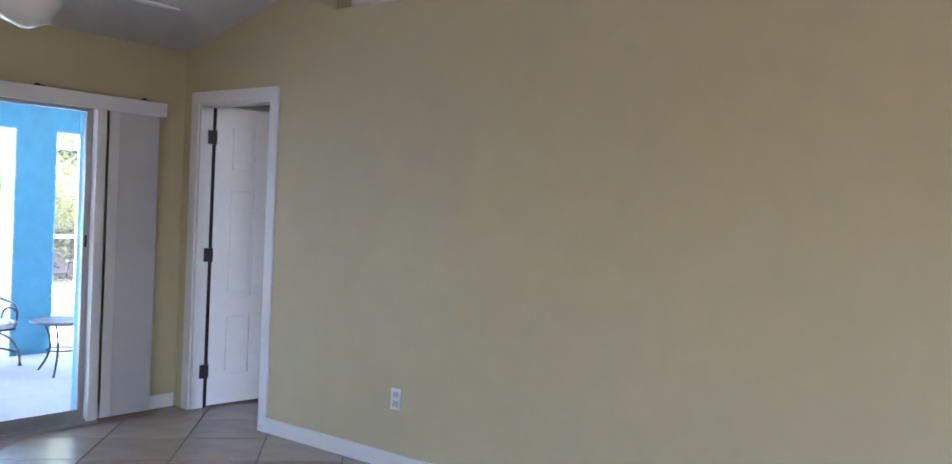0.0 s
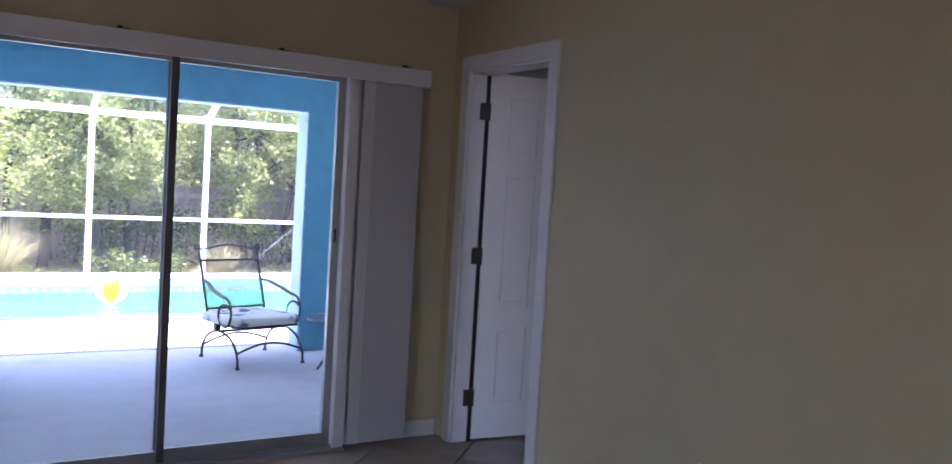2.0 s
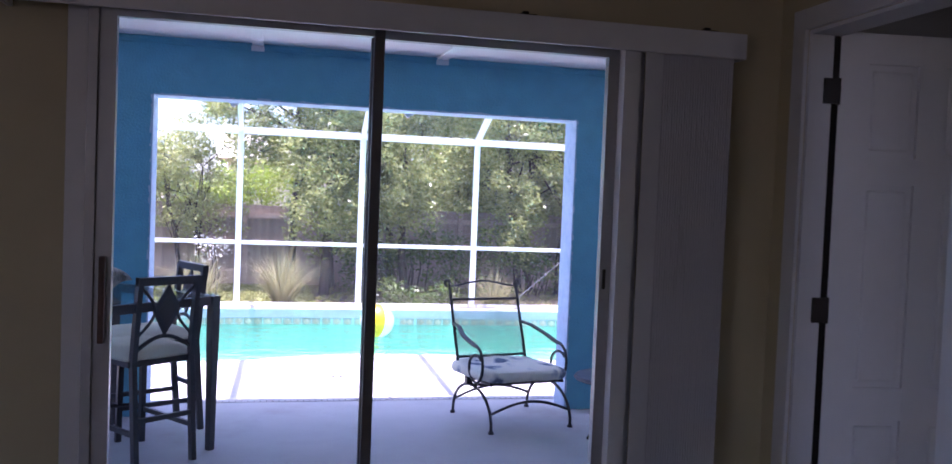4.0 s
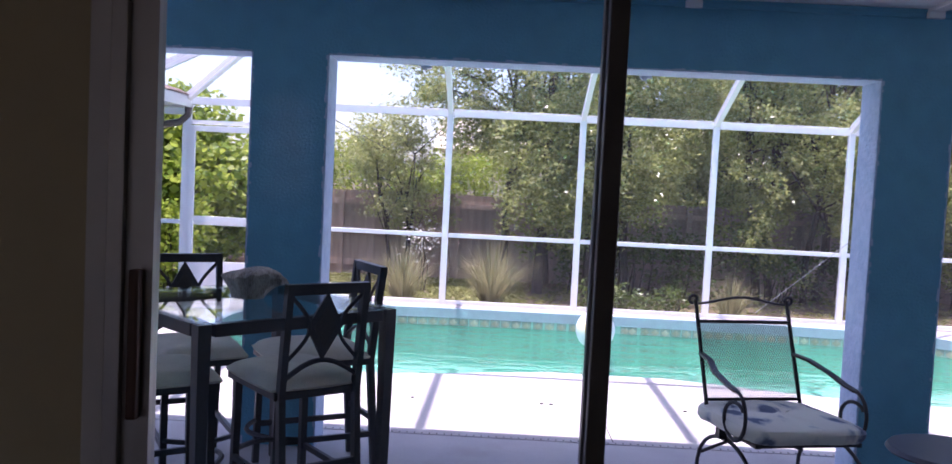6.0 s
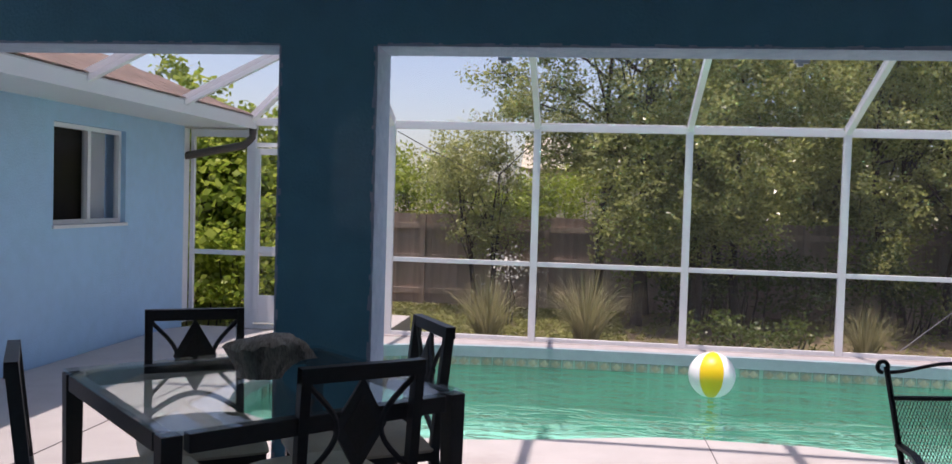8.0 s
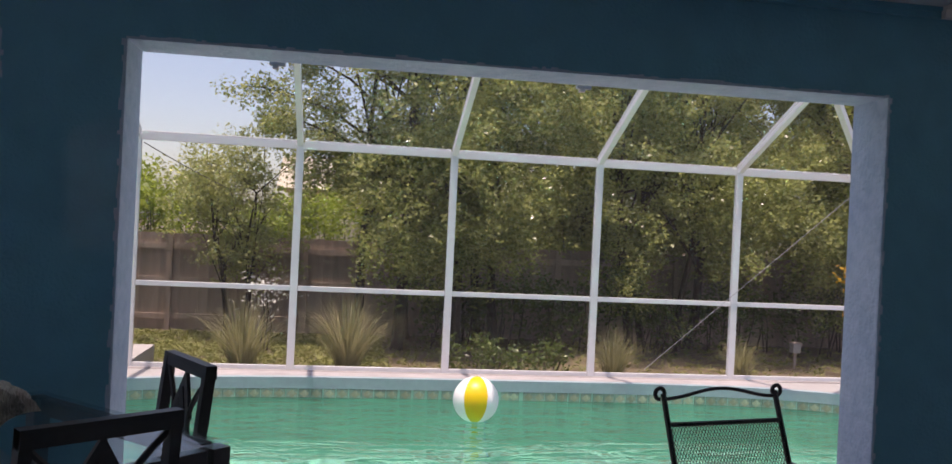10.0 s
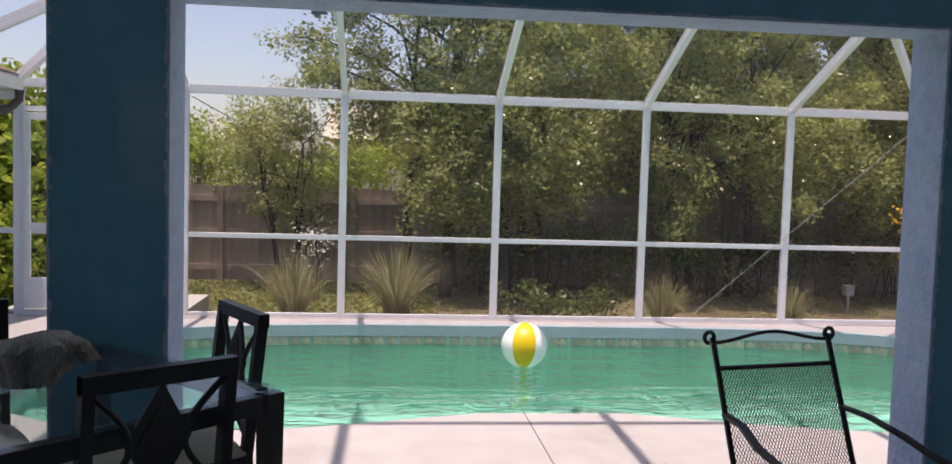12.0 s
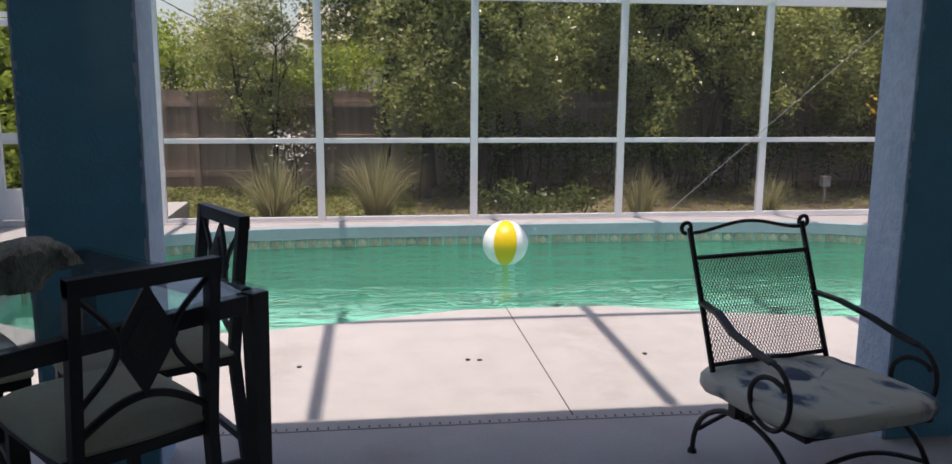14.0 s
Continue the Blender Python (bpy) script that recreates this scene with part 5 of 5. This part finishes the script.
def tree(name, label, at, trunk, reach, low, high, limbs, twigs, per, size, material, seed, spread=0.2, ratio=0.5, lean=0.0, depth=None, tilt=0.0, stems=3, splay=0.1, wander=0.3, outer=()):
    """Tapered stems that fork into limbs and twigs, with leaves in small sprays along the twigs."""
    rng = random.Random(seed)
    tr = thing(name, label, "tree", at=at)
    bm = bmesh.new()
    fork = low * 0.8 + 0.2 * high
    ends = []
    depth = depth or reach
    for k in range(stems):
        a = 2 * math.pi * (k + rng.random() * 0.6) / stems
        tip = Vector((0.35 * depth * math.cos(a), 0.4 * reach * math.sin(a), fork + (high - fork) * rng.uniform(0.35, 0.6)))
        base = Vector((splay * math.cos(a), splay * 1.6 * math.sin(a), 0))
        pts = [base.lerp(tip, i / 6) + Vector((rng.uniform(-0.08, 0.08), rng.uniform(-0.08, 0.08), 0)) * (1 if 0 < i < 6 else 0) for i in range(7)]
        girth = trunk * rng.uniform(0.7, 1.15)
        rod(bm, pts, [girth * (0.8 - 0.6 * i / 6) for i in range(7)], 8)
        for j in range(limbs):
            b = rng.uniform(0, 2 * math.pi)
            start = pts[rng.randint(2, 6)]
            zz = rng.uniform(low, high)
            f = math.sqrt(max(0.06, 1 - ((zz - (low + high) / 2) / ((high - low) / 2)) ** 2))
            rr = rng.uniform(0.4, 1.0) * f
            end = Vector((depth * rr * math.cos(b), reach * rr * math.sin(b) + lean * zz, zz))
            mid = start.lerp(end, 0.55) + Vector((rng.uniform(-0.25, 0.25), rng.uniform(-0.25, 0.25), rng.uniform(0, 0.4)))
            rod(bm, [start, start.lerp(mid, 0.5), mid, end], [trunk * 0.2, trunk * 0.15, trunk * 0.1, trunk * 0.03], 5)
            for q in range(twigs):
                u = rng.uniform(0.1, 1.1)
                root = mid.lerp(end, u)
                e = root + Vector((rng.gauss(0, wander), rng.gauss(0, wander), rng.gauss(-0.05, wander)))
                shift = Vector((tilt * ((low + high) / 2 - e.z), 0, 0))
                if q % 4 == 0 and tilt == 0:
                    rod(bm, [root, root.lerp(e, 0.5) + Vector((0, 0, 0.04)), e], [trunk * 0.05, trunk * 0.035, 0.002], 4)
                ends.append(e + shift)
    for end in outer:
        end = Vector(end)
        start = Vector((0, -0.3, max(fork, end.z * 0.7)))
        mid = start.lerp(end, 0.5) + Vector((0, 0, 0.25))
        line = [start, start.lerp(mid, 0.5), mid, mid.lerp(end, 0.5) + Vector((0, 0, 0.06)), end]
        rod(bm, line, [trunk * 0.3, trunk * 0.24, trunk * 0.18, trunk * 0.1, 0.004], 5)
        for q in range(26):
            u = rng.uniform(0.0, 1.0) ** 0.8
            root = mid.lerp(end, u)
            e = root + Vector((rng.gauss(0, 0.25), rng.gauss(0, 0.22), rng.gauss(-0.04, 0.2 * (1.3 - u))))
            rod(bm, [root, root.lerp(e, 0.5) + Vector((0, 0, 0.03)), e], [0.006, 0.004, 0.002], 4)
            ends.append(e)
    part("trunk", bm, BARK, tr, smooth=True)
    leaf_cloud("crown", [tuple(e) for e in ends], per, spread, size, material, tr, seed=seed, ratio=ratio, squash=0.95, outward=(-0.6, 0.0, (low + high) / 2))
    return tr


G = -0.3
BIG = "large tree with many small glossy dark green leaves"
tree("oak_tree", BIG, (-17.6, 3.3, G), 0.11, 2.15, 0.95, 7.0, 17, 18, 80, 0.062, OAK, 11, spread=0.22, depth=1.8, tilt=0.3, stems=6, splay=0.65, outer=((0.2, -2.75, 3.6), (0.5, -2.45, 3.15), (-0.2, -2.3, 4.2), (0.3, -2.0, 2.75), (0.0, -2.5, 4.9), (0.4, -1.7, 2.35)))
tree("oak_tree", BIG, (-17.8, 6.9, G), 0.10, 2.4, 0.6, 6.9, 22, 21, 80, 0.062, OAK, 12, spread=0.22, depth=2.0, tilt=0.3, stems=4, splay=0.3)
tree("oak_tree", "tall dense tree with dark green leaves", (-17.7, 10.4, G), 0.12, 2.6, 0.5, 7.3, 21, 20, 75, 0.065, OAK, 13, spread=0.24, depth=2.0, tilt=0.3, stems=4)
tree("oak_tree", "tall dark tree behind the fence", (-21.5, 6.4, G), 0.15, 3.6, 0.5, 8.0, 18, 16, 60, 0.10, OAK, 14, spread=0.34)
tree("oak_tree", "tall dark tree behind the fence", (-21.5, 12.5, G), 0.15, 4.5, 0.3, 8.5, 18, 16, 60, 0.10, OAK, 15, spread=0.36)
tree("olive_tree", "small pale green tree leaning over the fence", (-17.9, 0.55, G), 0.05, 1.15, 1.05, 2.85, 10, 12, 42, 0.055, OAK_LIGHT, 16, spread=0.17, depth=0.9, wander=0.2)
tree("sea_grape", "sea grape with large round bright green leaves", (-16.3, -3.4, G), 0.08, 1.6, 0.2, 3.0, 14, 9, 32, 0.12, LIME, 17, spread=0.28, ratio=0.85)
tree("sea_grape", "sea grape with large round bright green leaves", (-16.8, -2.5, G), 0.07, 0.9, 0.3, 2.2, 12, 9, 32, 0.11, LIME, 18, spread=0.26, ratio=0.85)
tree("sea_grape", "tall sea grape behind the wing roof", (-18.6, -4.9, G), 0.06, 0.75, 1.4, 3.75, 7, 7, 26, 0.13, LIME, 19, spread=0.22, ratio=0.85, wander=0.2)


def hedge(name, label, x0, x1, y0, y1, z0, z1, clumps, per, size, material, seed, spread=0.3, category="shrub", ratio=0.5):
    rng = random.Random(seed)
    hd = thing(name, label, category, at=((x0 + x1) / 2, (y0 + y1) / 2, G))
    mx, my = (x0 + x1) / 2, (y0 + y1) / 2
    ends = []
    bm = bmesh.new()
    for i in range(clumps):
        y = rng.uniform(y0, y1) - my
        h = (z1 - z0) * (0.65 + 0.35 * noise.noise((y * 0.9, seed, 0.3)))
        e = Vector((rng.uniform(x0, x1) - mx, y, z0 - G + h * rng.random() ** 0.6))
        ends.append(e)
        if i % 3 == 0:
            rod(bm, [(e.x * 0.5, e.y, 0), (e.x * 0.8, e.y + 0.05, e.z * 0.6), e], [0.012, 0.009, 0.004], 5)
    part("stems", bm, BARK, hd)
    leaf_cloud("leaves", [tuple(e) for e in ends], per, spread, size, material, hd, seed=seed, ratio=ratio)
    return hd


hedge("hedge", "bright shrubs behind the fence", -20.8, -19.2, -7.0, 2.8, 0.2, 3.1, 520, 70, 0.085, BRIGHT, 21, spread=0.28)
hedge("hedge", "dark shrubs behind the fence under the trees", -20.4, -19.0, 3.2, 14.0, 0.2, 3.0, 420, 60, 0.085, OAK, 27, spread=0.32)
hedge("hedge", "shady undergrowth in front of the fence", -18.2, -16.9, 2.9, 12.5, -0.2, 1.3, 230, 60, 0.07, SHRUB, 22, spread=0.25)
hedge("low_shrub", "low green shrub by the screen", -15.2, -14.7, 3.25, 4.6, -0.3, 0.25, 26, 55, 0.055, SHRUB, 23, spread=0.16)
hedge("low_shrub", "low green shrub behind the wing corner", -15.4, -14.6, -2.9, -1.9, -0.3, 1.3, 40, 60, 0.08, LIME, 24, spread=0.25, ratio=0.7)
hedge("flowering_shrub", "thin shrub with white flowers", -16.6, -16.2, 0.75, 1.55, 0.1, 1.0, 15, 11, 0.055, PETAL, 25, spread=0.2)
hedge("flowering_shrub", "shrub with orange flowers", -16.2, -15.8, 8.7, 9.2, 0.2, 1.5, 7, 20, 0.07, ORANGE, 26, spread=0.22)


def grass_clump(at, height, blades, seed, droop=1.0):
    rng = np.random.default_rng(seed)
    gc = thing("grass_clump", "straw-coloured clump of long fountain grass", "grass clump", "ornamental grass clumps", at=at)
    bm = bmesh.new()
    for i in range(blades):
        a, t = rng.uniform(0, 2 * math.pi), rng.uniform(0.05, 1.0)
        h = height * rng.uniform(0.6, 1.05)
        r0, reach = 0.12 * rng.random(), t * height * 0.75 * droop
        side = Vector((-math.sin(a), math.cos(a), 0))
        prev = None
        for k in range(5):
            u = k / 4
            p = Vector((math.cos(a), math.sin(a), 0)) * (r0 + reach * u ** 1.5) + Vector((0, 0, h * (u - 0.38 * t * u ** 3)))
            wv = side * 0.006 * (1 - 0.85 * u)
            cur = (bm.verts.new(p - wv), bm.verts.new(p + wv))
            if prev:
                bm.faces.new((prev[0], prev[1], cur[1], cur[0]))
            prev = cur
    tagged(part("blades", bm, STRAW, gc), kind="stuff")


grass_clump((-14.75, 0.95, G), 0.95, 420, 31)
grass_clump((-14.8, 2.1, G), 1.05, 460, 32)
grass_clump((-14.8, 5.2, G), 0.75, 260, 33)
grass_clump((-15.2, 7.0, G), 0.6, 160, 34)

# lawn blades in the strip that shows behind the screen
rng = np.random.default_rng(5)
pts = np.stack([rng.uniform(-18.2, -14.2, 9000), np.concatenate([rng.uniform(-3.0, 2.6, 7600), rng.uniform(2.6, 10.0, 1400)]), np.full(9000, G + 0.03)], axis=1)
lawn = tagged(thing("lawn", "short yellow-green lawn behind the pool", "lawn"), kind="structure")
leaf_cloud("grass_blades", pts, 3, 0.07, 0.09, leaf_mat("lawn_blade", (0.16, 0.20, 0.05), (0.34, 0.34, 0.11), 0.3, 0.7), lawn, squash=0.4, ratio=0.18, seed=6)


def palm(at, height, fronds, length, seed):
    rng = random.Random(seed)
    pm = thing("palm", "yellow-green palm fronds above the fence", "palm", at=at)
    part("trunk", rod(bmesh.new(), [(0, 0, 0), (0.05, 0.03, height * 0.5), (0, 0, height)], [0.1, 0.08, 0.07], 8), BARK, pm)
    for i in range(fronds):
        a = 2 * math.pi * i / fronds + rng.uniform(-0.2, 0.2)
        d = Vector((math.cos(a), math.sin(a), 0))
        bm = bmesh.new()
        sp = [d * length * u + Vector((0, 0, height + length * (0.55 * u - 0.75 * u * u))) for u in [k / 10 for k in range(11)]]
        rod(bm, sp, 0.01, 4)
        for k in range(1, 11):
            for s in (-1, 1):
                sd_ = Vector((-d.y, d.x, 0)) * s
                root = sp[k]
                tip = root + sd_ * 0.32 * (1.05 - 0.06 * k) + d * 0.18 - Vector((0, 0, 0.1))
                w = d * 0.02
                bm.faces.new([bm.verts.new(v) for v in (root - w, root + w, tip)])
        part("frond", bm, YELLOW, pm)


palm((-19.9, -0.6, G), 1.35, 13, 1.2, 41)
palm((-20.2, 0.9, G), 1.2, 13, 1.1, 42)

# neighbour's house behind the trees
nb = thing("neighbour_house", "pale yellow house with a low roof beyond the trees", "house")
part("wall", boxes((-38, -34, 0.3, 11.0, G, 2.5)), mat("pale_yellow_stucco", (0.62, 0.56, 0.38), 0.85, grain=0.08, scale=3), nb)
bm = bmesh.new()
prism(bm, [(-33.5, 2.5), (-36, 3.7), (-38.5, 2.5)], -0.1, 11.4, "y")
part("roof", bm, mat("pale_tan_roof", (0.55, 0.50, 0.38), 0.9, grain=0.15, scale=6), nb)
# low garden box among the plants
gb = thing("utility_box", "small pale utility box on the ground", "utility box", at=(-16.2, 8.3, G - 0.12))
part("stake", boxes((-0.015, 0.015, -0.015, 0.015, 0, 0.34)), FENCE, gb, "brown wooden stake")
part("body", boxes((-0.05, 0.05, -0.06, 0.06, 0.341, 0.47), bevel=0.008), mat("pale_plastic", (0.30, 0.30, 0.28), 0.6, grain=0.1, scale=12), gb)
part("lid", boxes((-0.055, 0.055, -0.065, 0.065, 0.471, 0.485), bevel=0.003), FENCE, gb)

# ---- floor tiles, laid diagonally ----
S = 0.455
half = S / math.sqrt(2)
tile_ob = bpy.data.objects["floor"]
X0, X1, Y0, Y1 = WX - 0.005, BACK, SIDE, NY + 1.4


def clip(poly, axis, limit, keep):
    out = []
    for p, q in zip(poly, poly[1:] + poly[:1]):
        a, b = (p[axis] - limit) * keep, (q[axis] - limit) * keep
        if a >= 0:
            out.append(p)
        if (a >= 0) != (b >= 0):
            t = a / (a - b)
            out.append((p[0] + (q[0] - p[0]) * t, p[1] + (q[1] - p[1]) * t))
    return out


g = 0.0035
whole, rest = None, bmesh.new()
count = 0
for i in range(-40, 40):
    for j in range(-40, 40):
        cx, cy = -5.06 + (i + j) * half, 3.06 + (i - j) * half
        h = half - g * 1.4
        poly = [(cx + h, cy), (cx, cy + h), (cx - h, cy), (cx, cy - h)]
        for ax, lim, keep in ((0, X0, 1), (0, X1, -1), (1, Y0, 1), (1, Y1 if cx < -2.6 else NY + 0.11, -1)):
            poly = clip(poly, ax, lim, keep) if poly else poly
        if len(poly) < 3:
            continue
        full = X0 + h < cx < X1 - h and Y0 + h < cy < (Y1 if cx < -2.6 else NY + 0.11) - h
        if full and cx < -1.0 and cy > -1.5:
            if whole is None:
                bm = bmesh.new()
                prism(bm, [(h, 0), (0, h), (-h, 0), (0, -h)], FLOOR - 0.006, FLOOR, "z")
                ob = part("tile", bm, TILE, tile_ob)
                whole = ob.data
            else:
                ob = new("tile", whole)
                ob.parent = tile_ob
            ob.location = (cx, cy, random.uniform(-0.0006, 0.0006))
        elif cx < -3.0:
            bm = bmesh.new()
            prism(bm, poly, FLOOR - 0.006, FLOOR, "z")
            part("tile", bm, TILE, tile_ob)
        else:
            prism(rest, poly, FLOOR - 0.006, FLOOR, "z")
tagged(part("far_tiles", rest, TILE, tile_ob), kind="stuff")
